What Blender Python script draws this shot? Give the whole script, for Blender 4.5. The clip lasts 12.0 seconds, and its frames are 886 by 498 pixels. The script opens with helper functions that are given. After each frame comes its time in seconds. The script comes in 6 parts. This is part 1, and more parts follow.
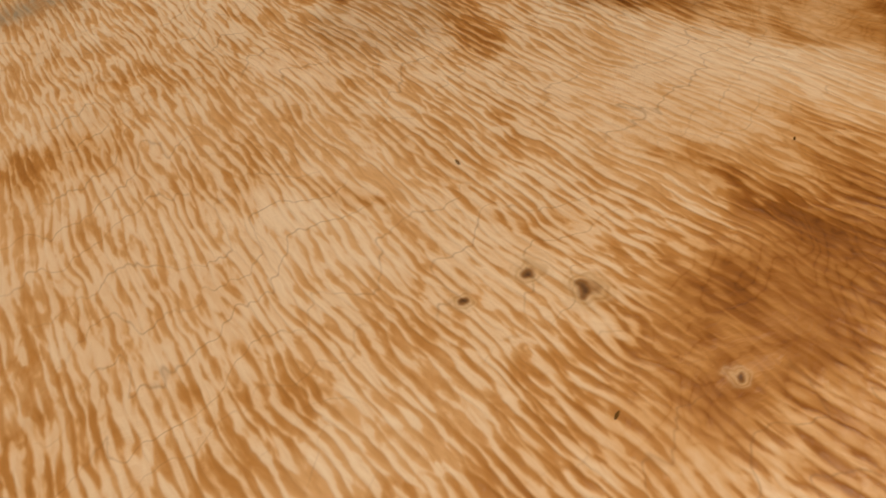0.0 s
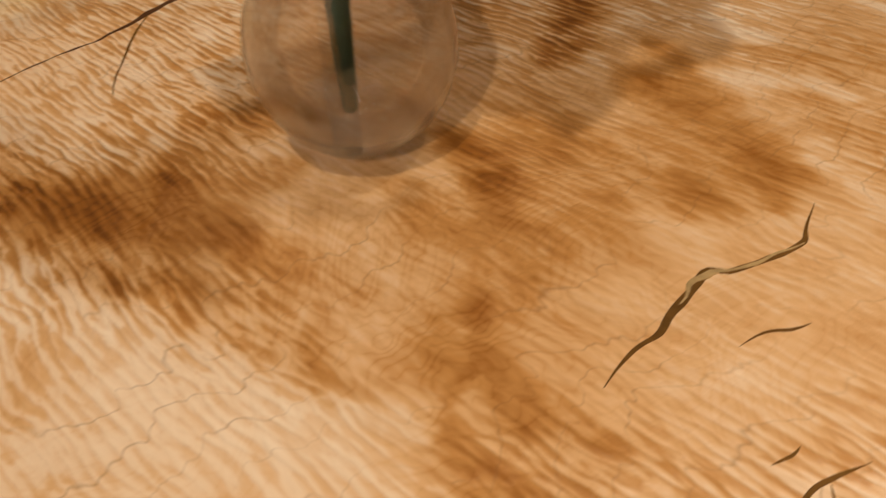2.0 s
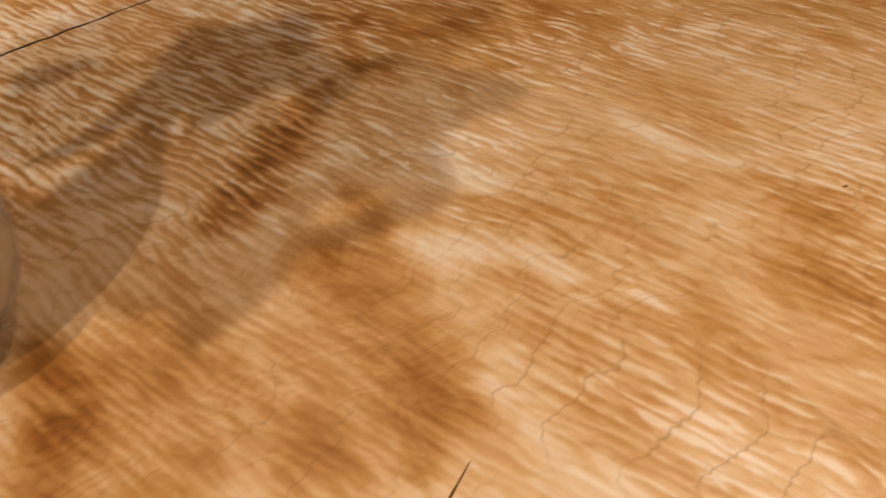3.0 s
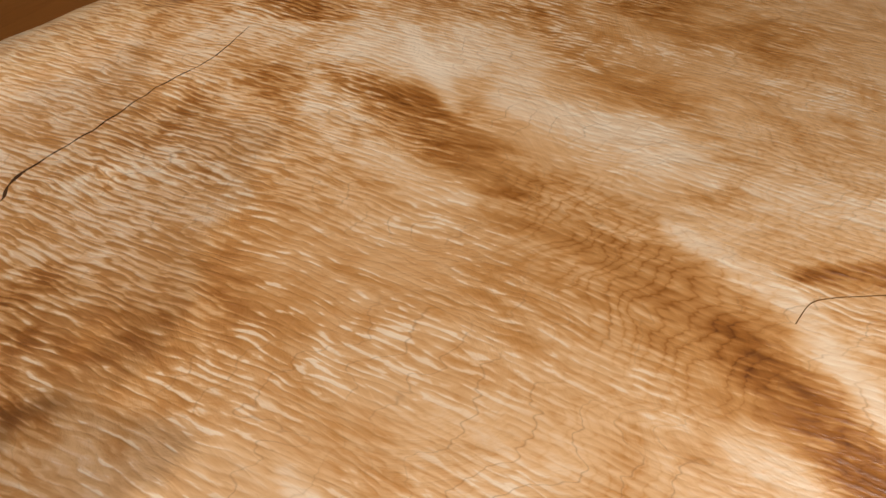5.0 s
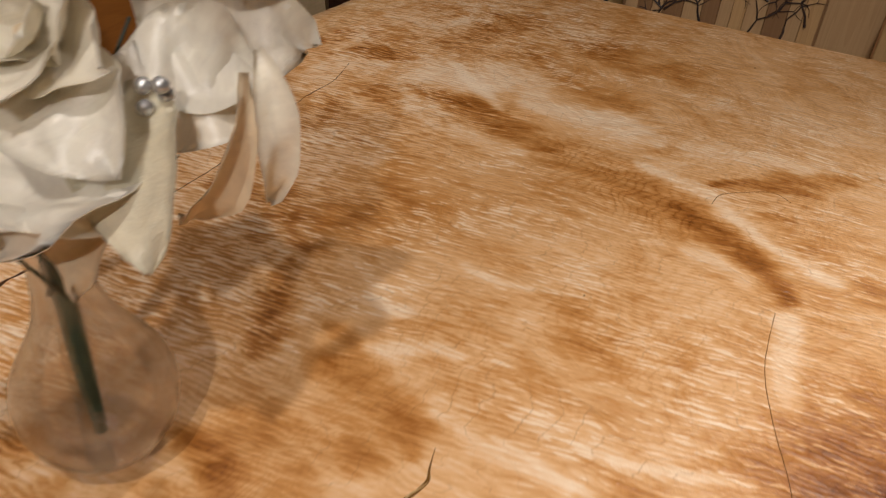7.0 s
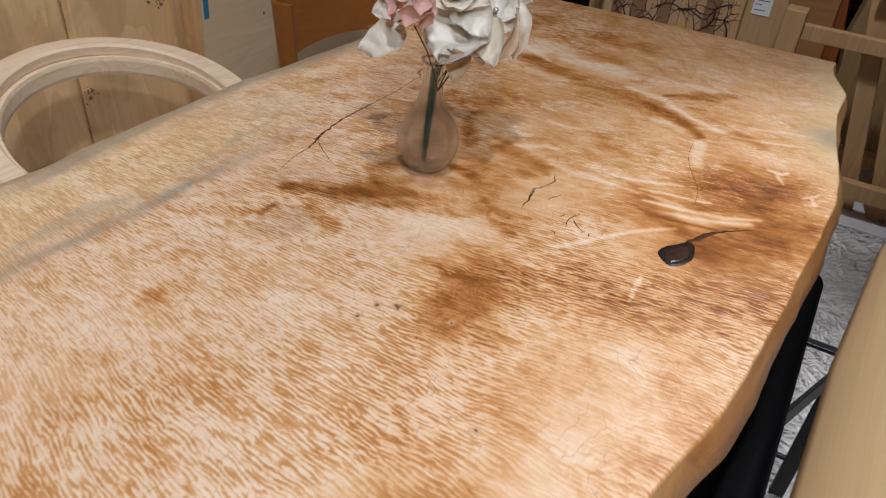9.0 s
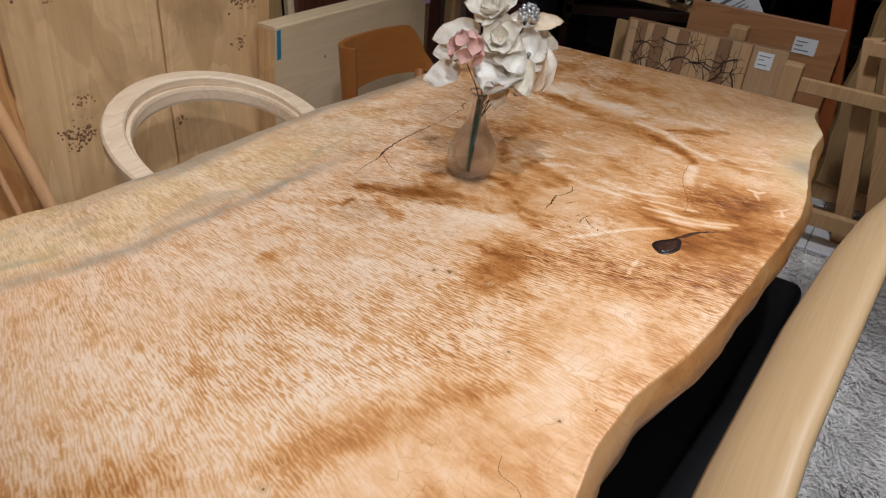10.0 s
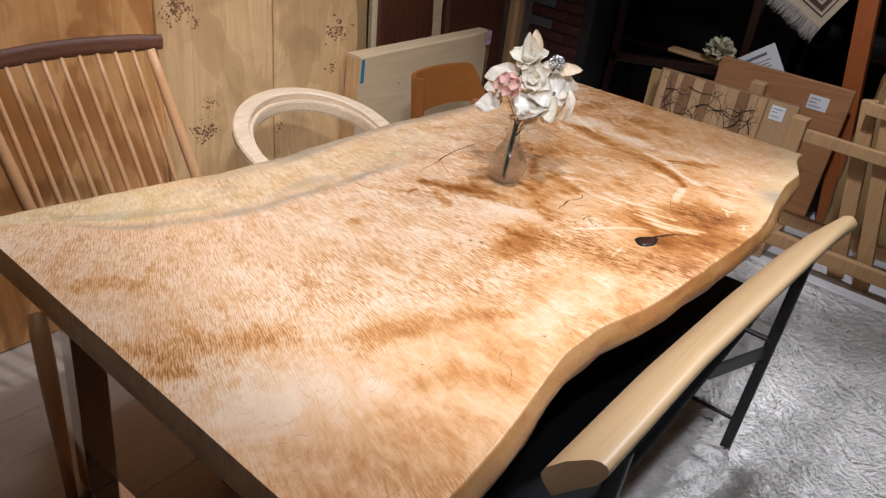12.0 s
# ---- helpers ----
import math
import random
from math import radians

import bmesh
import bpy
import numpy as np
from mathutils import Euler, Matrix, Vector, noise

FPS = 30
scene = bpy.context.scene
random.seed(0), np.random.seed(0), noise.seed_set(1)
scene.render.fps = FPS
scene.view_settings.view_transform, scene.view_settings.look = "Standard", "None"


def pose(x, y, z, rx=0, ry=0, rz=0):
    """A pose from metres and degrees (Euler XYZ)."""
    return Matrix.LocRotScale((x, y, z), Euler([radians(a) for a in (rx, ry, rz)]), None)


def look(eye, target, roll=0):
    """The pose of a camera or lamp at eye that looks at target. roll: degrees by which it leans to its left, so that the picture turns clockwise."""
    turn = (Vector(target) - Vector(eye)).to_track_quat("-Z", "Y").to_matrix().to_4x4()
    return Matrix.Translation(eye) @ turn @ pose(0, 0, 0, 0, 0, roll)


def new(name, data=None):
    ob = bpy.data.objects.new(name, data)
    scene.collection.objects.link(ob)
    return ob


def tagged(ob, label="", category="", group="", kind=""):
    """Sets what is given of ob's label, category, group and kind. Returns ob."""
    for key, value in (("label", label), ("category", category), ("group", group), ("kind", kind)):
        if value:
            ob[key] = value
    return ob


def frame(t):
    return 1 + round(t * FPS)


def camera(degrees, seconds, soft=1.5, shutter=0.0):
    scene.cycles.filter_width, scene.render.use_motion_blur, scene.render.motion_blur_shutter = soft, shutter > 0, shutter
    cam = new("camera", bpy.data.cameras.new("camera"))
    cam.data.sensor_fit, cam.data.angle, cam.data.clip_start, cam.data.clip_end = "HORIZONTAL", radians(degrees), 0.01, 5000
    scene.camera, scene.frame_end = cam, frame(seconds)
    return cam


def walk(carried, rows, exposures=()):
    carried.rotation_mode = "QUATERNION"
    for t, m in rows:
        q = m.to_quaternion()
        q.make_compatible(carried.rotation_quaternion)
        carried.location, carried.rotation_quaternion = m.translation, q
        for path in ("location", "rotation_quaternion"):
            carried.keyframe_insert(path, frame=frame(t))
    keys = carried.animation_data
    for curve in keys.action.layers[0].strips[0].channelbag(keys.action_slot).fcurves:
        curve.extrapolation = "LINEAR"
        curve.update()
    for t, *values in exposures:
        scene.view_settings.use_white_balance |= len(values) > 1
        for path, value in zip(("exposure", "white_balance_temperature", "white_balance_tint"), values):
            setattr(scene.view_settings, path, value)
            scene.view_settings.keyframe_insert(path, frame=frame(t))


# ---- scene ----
cam = camera(60.20, 12.0, 1.25, 0.22)
# seconds, place, yaw, pitch, lean
PATH = [
    (0.0, 0.9610, 0.5967, 0.9688, 53.367, -47.323, -4.213),
    (0.5, 0.9669, 0.6608, 0.9781, 55.285, -47.044, -5.127),
    (1.0, 0.9531, 0.7022, 0.9824, 54.963, -46.904, -5.338),
    (1.5, 0.9439, 0.7934, 0.9589, 54.492, -46.569, -5.122),
    (2.0, 0.9470, 0.9263, 0.9478, 53.063, -45.348, -3.569),
    (2.5, 0.9432, 1.0098, 0.9425, 53.042, -44.979, -4.095),
    (3.0, 0.9488, 1.1197, 0.9382, 51.726, -44.656, -4.775),
    (3.5, 0.9378, 1.2013, 0.9363, 48.291, -43.768, -4.422),
    (3.7, 0.9339, 1.2278, 0.9413, 46.972, -43.625, -4.341),
    (5.3, 0.9462, 1.2825, 1.0574, 38.515, -41.947, -0.452),
    (5.5, 0.9606, 1.2582, 1.0779, 38.008, -41.161, -0.027),
    (6.0, 0.9860, 1.1880, 1.1082, 36.419, -39.626, 1.217),
    (6.5, 1.0094, 1.0861, 1.1187, 34.346, -38.001, 2.041),
    (7.0, 1.0214, 0.9190, 1.1269, 31.268, -36.594, 2.845),
    (7.5, 1.0619, 0.7129, 1.1523, 28.513, -35.593, 4.015),
    (7.7, 1.0776, 0.6393, 1.1702, 27.782, -35.321, 4.441),
    (9.3, 1.2452, 0.0448, 1.3225, 27.294, -33.506, 5.861),
    (9.5, 1.2734, -0.0150, 1.3344, 27.946, -32.221, 5.969),
    (10.0, 1.3273, -0.1362, 1.3746, 29.532, -30.906, 6.083),
    (10.5, 1.3712, -0.2964, 1.4372, 30.195, -30.004, 6.915),
    (11.0, 1.4457, -0.3926, 1.4932, 31.163, -29.205, 7.763),
    (11.5, 1.5433, -0.4599, 1.5205, 32.667, -29.252, 8.340),
    (12.0, 1.6007, -0.5243, 1.5219, 33.933, -29.109, 8.650),
]
# stops, white balance
EXPOSURES = [(0, -1.68, 6750, 10), (1, -1.46, 6650, 11), (2, -1.48, 6550, 11), (3, -1.34, 6150, 10), (3.5, -1.22, 6000, 9), (5.5, -1.08, 5400, 7), (6.5, -1.08, 5550, 9), (7, -1.38, 5750, 11), (7.5, -1.42, 5450, 12), (9.5, -1.24, 4900, 9), (10.5, -1.07, 4900, 10), (12, -0.70, 4880, 11)]
walk(cam, [(t, pose(x, y, z, 90 + pitch, 0, yaw) @ pose(0, 0, 0, 0, 0, lean)) for t, x, y, z, yaw, pitch, lean in PATH], EXPOSURES)

# ---- light and exposure ----
scene.view_settings.exposure = 0.0
world = bpy.data.worlds.new("world")
scene.world = world
world.use_nodes = True
world.node_tree.nodes["Background"].inputs[0].default_value = (1.0, 0.8, 0.6, 1)
world.node_tree.nodes["Background"].inputs[1].default_value = 0.004


def downlight(x, y, power, size, tx, ty, cone=70, z=2.42):
    """A warm shop spot in the ceiling that is turned to a place on the table or the wall."""
    lamp = bpy.data.lights.new("downlight", "SPOT")
    lamp.energy, lamp.shadow_soft_size, lamp.color = power, size, (1.0, 0.85, 0.69)
    lamp.spot_size, lamp.spot_blend = radians(cone), 0.6
    ob = new("downlight", lamp)
    ob.matrix_world = look((x, y, z), (tx, ty, 0.7))
    return ob


downlight(1.70, -0.45, 205, 0.034, 0.60, 1.12, 50)
downlight(1.77, 0.45, 22, 0.034, 0.60, 1.15, 75)
downlight(1.15, 1.80, 66, 0.034, 1.15, 1.62, 110)
downlight(1.02, 0.42, 118, 0.030, 0.68, 0.58, 92)
downlight(1.32, 2.02, 155, 0.05, 1.86, 1.26, 70)
downlight(0.12, 1.75, 46, 0.22, -0.45, 1.45, 70)
downlight(0.10, 0.30, 60, 0.22, -0.45, 0.45, 70)
# unseen spot, added to brighten the trestle display at the far end
downlight(1.10, 1.92, 140, 0.05, 0.98, 3.22, 54)
# unseen strip, added as fill for the wall side and the floor
strip = bpy.data.lights.new("fill_strip", "AREA")
strip.shape, strip.size, strip.size_y, strip.energy, strip.color = "RECTANGLE", 2.4, 0.12, 12, (1.0, 0.88, 0.74)
new("fill_strip", strip).matrix_world = look((-0.55, 1.5, 2.40), (-0.30, 1.5, 0.0), 90)


# ---- material helpers ----
def nodes_of(name):
    m = bpy.data.materials.new(name)
    m.use_nodes = True
    nt = m.node_tree
    return m, nt, nt.nodes["Principled BSDF"]


def N(nt, kind, **given):
    n = nt.nodes.new(kind)
    for key, value in given.items():
        if key in n.inputs:
            n.inputs[key].default_value = value
        else:
            setattr(n, key, value)
    return n


def wire(nt, *pairs):
    for a, b in pairs:
        nt.links.new(a, b)


def math_node(nt, op, a, b=None, clamp=False):
    n = nt.nodes.new("ShaderNodeMath")
    n.operation, n.use_clamp = op, clamp
    for i, v in enumerate((a, b)):
        if v is None:
            continue
        if isinstance(v, (int, float)):
            n.inputs[i].default_value = v
        else:
            nt.links.new(v, n.inputs[i])
    return n.outputs[0]


def mixed(nt, fac, a, b, blend="MIX"):
    n = nt.nodes.new("ShaderNodeMix")
    n.data_type, n.blend_type = "RGBA", blend
    for i, v in ((0, fac), (6, a), (7, b)):
        if isinstance(v, (int, float)):
            n.inputs[i].default_value = v
        elif isinstance(v, tuple):
            n.inputs[i].default_value = (*v, 1)
        else:
            nt.links.new(v, n.inputs[i])
    return n.outputs[2]


def ramp(nt, fac, *stops):
    n = nt.nodes.new("ShaderNodeValToRGB")
    while len(n.color_ramp.elements) < len(stops):
        n.color_ramp.elements.new(0.5)
    for e, (p, c) in zip(n.color_ramp.elements, stops):
        e.position, e.color = p, (*(c if isinstance(c, tuple) else (c, c, c)), 1)
    nt.links.new(fac, n.inputs[0])
    return n.outputs[0]


def scaled(nt, vec, sx, sy, sz, rot=(0, 0, 0)):
    n = nt.nodes.new("ShaderNodeMapping")
    n.inputs["Scale"].default_value = (sx, sy, sz)
    n.inputs["Rotation"].default_value = rot
    nt.links.new(vec, n.inputs["Vector"])
    return n.outputs[0]


def noise_of(nt, vec, scale, detail=3.0, rough=0.5, distort=0.0):
    n = N(nt, "ShaderNodeTexNoise", Scale=scale, Detail=detail, Roughness=rough, Distortion=distort)
    nt.links.new(vec, n.inputs["Vector"])
    return n.outputs[0]


def bumped(nt, bsdf, height, strength, distance):
    b = N(nt, "ShaderNodeBump", Strength=strength, Distance=distance)
    wire(nt, (height, b.inputs["Height"]), (b.outputs[0], bsdf.inputs["Normal"]))


def plain(name, colour, rough=0.5, metal=0.0, vary=0.12, grain=60.0, bump=0.0, gloss=0.5):
    """A surface of one colour with blotches at two scales."""
    m, nt, b = nodes_of(name)
    obj = N(nt, "ShaderNodeTexCoord").outputs["Object"]
    a, c = noise_of(nt, obj, 6.0, 3), noise_of(nt, obj, grain, 4)
    low = tuple(v * (1 - vary) for v in colour)
    high = tuple(min(1, v * (1 + vary)) for v in colour)
    both = math_node(nt, "ADD", math_node(nt, "MULTIPLY", a, 0.6), math_node(nt, "MULTIPLY", c, 0.4))
    wire(nt, (ramp(nt, both, (0.3, low), (0.7, high)), b.inputs["Base Color"]))
    rr = N(nt, "ShaderNodeMapRange")
    rr.inputs["To Min"].default_value, rr.inputs["To Max"].default_value = rough * 0.8, min(1, rough * 1.2)
    wire(nt, (c, rr.inputs["Value"]), (rr.outputs[0], b.inputs["Roughness"]))
    b.inputs["Metallic"].default_value = metal
    b.inputs["Specular IOR Level"].default_value = gloss
    if bump:
        bumped(nt, b, c, 0.5, bump)
    return m


def wood(name, light, dark, axis="z", fine=1.0, rough=0.45, figure=1.0, knots=0.0, patches=None, eyes=()):
    """Sawn wood with cathedral figure, pores and slow colour drift, the grain along one axis."""
    m, nt, b = nodes_of(name)
    obj = N(nt, "ShaderNodeTexCoord").outputs["Object"]
    info = N(nt, "ShaderNodeObjectInfo").outputs["Random"]
    off = N(nt, "ShaderNodeVectorMath", operation="ADD")
    comb = N(nt, "ShaderNodeCombineXYZ")
    big = math_node(nt, "MULTIPLY", info, 17.0)
    wire(nt, (big, comb.inputs[0]), (big, comb.inputs[1]), (big, comb.inputs[2]), (obj, off.inputs[0]), (comb.outputs[0], off.inputs[1]))
    vec = off.outputs[0]
    k = {"x": (0.08, 1, 1), "y": (1, 0.08, 1), "z": (1, 1, 0.08)}[axis]
    rings = noise_of(nt, scaled(nt, vec, *k), 9.0 * fine, 2, 0.5, 0.8)
    saw = math_node(nt, "FRACT", math_node(nt, "MULTIPLY", rings, 9.0))
    k2 = tuple(v if v == 1 else 0.015 for v in k)
    pores = noise_of(nt, scaled(nt, vec, *k2), 260.0 * fine, 3, 0.6)
    drift = noise_of(nt, scaled(nt, vec, *k), 3.0 * fine, 3)
    f = math_node(nt, "ADD", math_node(nt, "MULTIPLY", saw, 0.35 * figure), math_node(nt, "MULTIPLY", pores, 0.45))
    f = math_node(nt, "ADD", f, math_node(nt, "MULTIPLY", drift, 0.5))
    col = ramp(nt, f, (0.35, dark), (0.85, light))
    if patches:
        area = noise_of(nt, scaled(nt, vec, *(v if v == 1 else 0.45 for v in k)), 3.4, 3, 0.5, 1.2)
        col = mixed(nt, ramp(nt, area, (0.50, 0.0), (0.53, 0.55), (0.70, 0.85)), col, mixed(nt, f, tuple(v * 0.7 for v in patches), patches))
        smoke = noise_of(nt, vec, 5.0, 4, 0.6, 0.8)
        col = mixed(nt, ramp(nt, smoke, (0.52, 0.0), (0.72, 0.45)), col, tuple(v * 0.5 for v in patches))
    if knots:
        spots = noise_of(nt, scaled(nt, vec, 1, 1, 0.7), 5.0, 4, 0.6, 0.6)
        col = mixed(nt, math_node(nt, "MULTIPLY", ramp(nt, spots, (0.60, 0.0), (0.72, 1.0)), knots), col, tuple(v * 0.45 for v in dark))
    for place, size in eyes:
        gap = N(nt, "ShaderNodeVectorMath", operation="DISTANCE")
        gap.inputs[1].default_value = (place[0], place[1] * 0.6, place[2] * 0.5)
        wire(nt, (scaled(nt, obj, 1, 0.6, 0.5), gap.inputs[0]))
        away = math_node(nt, "ADD", math_node(nt, "MULTIPLY", gap.outputs["Value"], 1.0 / size), math_node(nt, "MULTIPLY", pores, 0.4))
        col = mixed(nt, ramp(nt, away, (0.40, 0.95), (0.60, 0.45), (1.2, 0.0)), col, (0.14, 0.06, 0.02))
    wire(nt, (col, b.inputs["Base Color"]))
    wire(nt, (ramp(nt, pores, (0.3, rough * 1.2), (0.7, rough * 0.85)), b.inputs["Roughness"]))
    bumped(nt, b, pores, 0.25, 0.0006)
    return m


EYES = [(.811, .754, .011), (.835, .764, .013), (.902, .774, .007), (.805, .720, .007), (1.006, .642, .010), (.909, .270, .012), (.958, .844, .008), (1.121, .565, .010)]


def table_wood():
    """Curly figured slab wood: ripples across the grain, pale sapwood, brown heart, growth lines."""
    m, nt, b = nodes_of("figured_slab_wood")
    uv = N(nt, "ShaderNodeUVMap", uv_map="flow").outputs[0]
    obj = N(nt, "ShaderNodeTexCoord").outputs["Object"]
    tone = N(nt, "ShaderNodeSeparateColor")
    lookc = N(nt, "ShaderNodeSeparateColor")
    sep = N(nt, "ShaderNodeSeparateXYZ")
    wire(nt, (N(nt, "ShaderNodeAttribute", attribute_name="tone").outputs[0], tone.inputs[0]))
    wire(nt, (N(nt, "ShaderNodeAttribute", attribute_name="look").outputs[0], lookc.inputs[0]))
    wire(nt, (uv, sep.inputs[0]))
    u, v = sep.outputs[0], sep.outputs[1]
    depth, sap, grey = tone.outputs[0], tone.outputs[1], tone.outputs[2]
    amp, ring_amount, swirl_amount = lookc.outputs[0], lookc.outputs[1], lookc.outputs[2]
    glossc = N(nt, "ShaderNodeSeparateColor")
    wire(nt, (N(nt, "ShaderNodeAttribute", attribute_name="gloss").outputs[0], glossc.inputs[0]))
    sheen_crests, side = glossc.outputs[0], glossc.outputs[1]

    def times(a, c):
        return math_node(nt, "MULTIPLY", a, c)

    def plus(a, c):
        return math_node(nt, "ADD", a, c)

    def swing(a, size):
        return times(math_node(nt, "SUBTRACT", a, 0.5), size)

    # ripples of the curl: a leaning wave, thickened and thinned into tapered strokes
    sway = noise_of(nt, scaled(nt, uv, 42, 20, 1), 1.0, 2.5, 0.55, 0.3)
    swell = noise_of(nt, scaled(nt, uv, 215, 50, 1), 1.0, 2.5, 0.55, 0.5)
    broad = noise_of(nt, scaled(nt, uv, 75, 26, 1), 1.0, 3, 0.55, 0.7)
    patch = noise_of(nt, scaled(nt, uv, 15, 10, 1), 1.0, 3, 0.55, 0.4)
    drift = noise_of(nt, obj, 4.5, 4, 0.55, 0.6)
    mott = noise_of(nt, obj, 16, 4, 0.6, 1.0)
    swirl = noise_of(nt, obj, 9.0, 5, 0.55, 2.2)
    hair = noise_of(nt, scaled(nt, uv, 520, 34, 1), 1.0, 2, 0.6)
    phase = plus(times(u, 195.0), times(sway, 3.2))
    lean_wave = ramp(nt, math_node(nt, "FRACT", phase), (0.0, 0.05), (0.10, 0.0), (0.62, 0.75), (0.78, 1.0), (1.0, 0.05))
    wave = math_node(nt, "SINE", times(phase, 6.2832))
    raw = plus(times(lean_wave, 0.34), plus(times(swell, 1.35), plus(times(broad, 0.55), plus(times(patch, 0.7), -0.95))))
    raw = plus(raw, swing(hair, 0.16))
    curl = ramp(nt, raw, (0.20, 0.0), (0.45, 0.22), (0.60, 0.78), (0.85, 1.0))
    ragged = noise_of(nt, scaled(nt, uv, 62, 15, 1), 1.0, 4, 0.6, 1.0)
    # tone: slow figure, cloudy swirls and the curl on top, its shimmer painted light and dark
    t = times(depth, plus(1.0, swing(ragged, 0.9)))
    t = plus(t, plus(swing(swirl, 0.38), plus(swing(drift, 0.25), swing(mott, 0.12))))
    t = plus(t, times(math_node(nt, "SUBTRACT", curl, 0.38), times(amp, 0.46)))
    # pale crest lines put the curl's bright sheen into the colour
    crest = times(ramp(nt, raw, (0.22, 1.0), (0.36, 0.0)), sheen_crests)
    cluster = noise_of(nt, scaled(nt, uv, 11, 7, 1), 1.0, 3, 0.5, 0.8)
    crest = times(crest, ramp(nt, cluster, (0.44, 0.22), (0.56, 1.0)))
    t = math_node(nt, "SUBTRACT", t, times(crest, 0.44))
    # growth lines across the curl, stepping at each ripple
    bend = noise_of(nt, scaled(nt, uv, 16, 8, 1), 1.0, 3, 0.55, 0.5)
    close = math_node(nt, "PINGPONG", plus(plus(times(v, 95.0), times(bend, 12.0)), times(wave, 0.07)), 0.5)
    t = plus(t, times(ramp(nt, close, (0.0, 1.0), (0.12, 0.30), (0.42, 0.0)), times(ring_amount, 0.16)))
    arch = noise_of(nt, obj, 8.0, 3, 0.45, 1.8)
    loops = math_node(nt, "PINGPONG", plus(times(arch, 20.0), times(wave, 0.05)), 0.5)
    t = plus(t, times(ramp(nt, loops, (0.0, 1.0), (0.10, 0.40), (0.40, 0.0)), times(swirl_amount, 0.17)))
    col = ramp(nt, t, (0.0, (0.95, 0.755, 0.54)), (0.22, (0.87, 0.630, 0.400)), (0.42, (0.76, 0.455, 0.210)), (0.60, (0.57, 0.270, 0.075)), (0.80, (0.35, 0.128, 0.020)), (1.0, (0.15, 0.044, 0.005)))
    # sapwood and grey streaks
    sapc = mixed(nt, times(curl, times(amp, 0.80)), ramp(nt, swirl, (0.36, (0.80, 0.56, 0.22)), (0.60, (0.91, 0.73, 0.44))), (0.50, 0.31, 0.115))
    col = mixed(nt, times(sap, ramp(nt, patch, (0.3, 0.62), (0.6, 0.95))), col, sapc)
    col = mixed(nt, times(grey, ramp(nt, swell, (0.35, 0.95), (0.65, 0.50))), col, (0.33, 0.275, 0.195))
    # thin single growth lines
    across = plus(plus(times(v, 40.0), times(bend, 5.0)), times(wave, 0.018))
    saw = math_node(nt, "PINGPONG", across, 0.5)
    gone = ramp(nt, patch, (0.42, 1.0), (0.60, 0.0))
    line = times(ramp(nt, saw, (0.0, 0.8), (0.018, 0.3), (0.040, 0.0)), times(gone, 0.55))
    col = mixed(nt, line, col, (0.26, 0.115, 0.035))
    # eye knots with a dark pith and uneven rings
    away = None
    shaken = N(nt, "ShaderNodeVectorMath", operation="MULTIPLY_ADD")
    wob = N(nt, "ShaderNodeTexNoise", Scale=75.0, Detail=2.0)
    wire(nt, (obj, wob.inputs["Vector"]), (wob.outputs[1], shaken.inputs[0]), (obj, shaken.inputs[2]))
    shaken.inputs[1].default_value = (0.016, 0.016, 0.0)
    for ex, ey, size in EYES:
        gap = N(nt, "ShaderNodeVectorMath", operation="DISTANCE")
        wire(nt, (shaken.outputs[0], gap.inputs[0]))
        gap.inputs[1].default_value = (ex - 0.692, ey - 1.042, 0.72)
        d = times(gap.outputs["Value"], 1.0 / size)
        away = d if away is None else math_node(nt, "MINIMUM", away, d)
    eye = ramp(nt, away, (0.05, (0.11, 0.042, 0.011)), (0.18, (0.30, 0.13, 0.03)), (0.36, (0.70, 0.47, 0.25)), (0.52, (0.50, 0.28, 0.10)), (0.66, (0.76, 0.55, 0.33)), (0.82, (0.56, 0.32, 0.12)))
    col = mixed(nt, ramp(nt, away, (0.20, 0.95), (0.45, 0.6), (0.95, 0.0)), col, eye)
    # the live sides: smooth amber sapwood under bark, darkened to paint in their shade
    rind = noise_of(nt, scaled(nt, obj, 1, 0.35, 1.2), 14, 4, 0.55, 0.6)
    col = mixed(nt, times(side, 0.97), col, ramp(nt, rind, (0.32, (0.38, 0.165, 0.040)), (0.50, (0.50, 0.255, 0.075)), (0.70, (0.60, 0.35, 0.130))))
    wire(nt, (col, b.inputs["Base Color"]))
    # satin lacquer over fibres that tilt with the curl
    wire(nt, (ramp(nt, mott, (0.3, 0.33), (0.7, 0.45)), b.inputs["Roughness"]))
    b.inputs["Specular IOR Level"].default_value = 0.22
    folds = times(math_node(nt, "MAXIMUM", amp, times(sheen_crests, 0.6)), times(raw, 0.9))
    bumped(nt, b, plus(folds, times(swirl, 4.0)), 0.55, 0.0018)
    fibre = N(nt, "ShaderNodeBump", Strength=1.0, Distance=0.0035)
    wire(nt, (folds, fibre.inputs["Height"]), (fibre.outputs[0], b.inputs["Coat Normal"]))
    b.inputs["Coat Weight"].default_value, b.inputs["Coat Roughness"].default_value = 0.30, 0.30
    return m


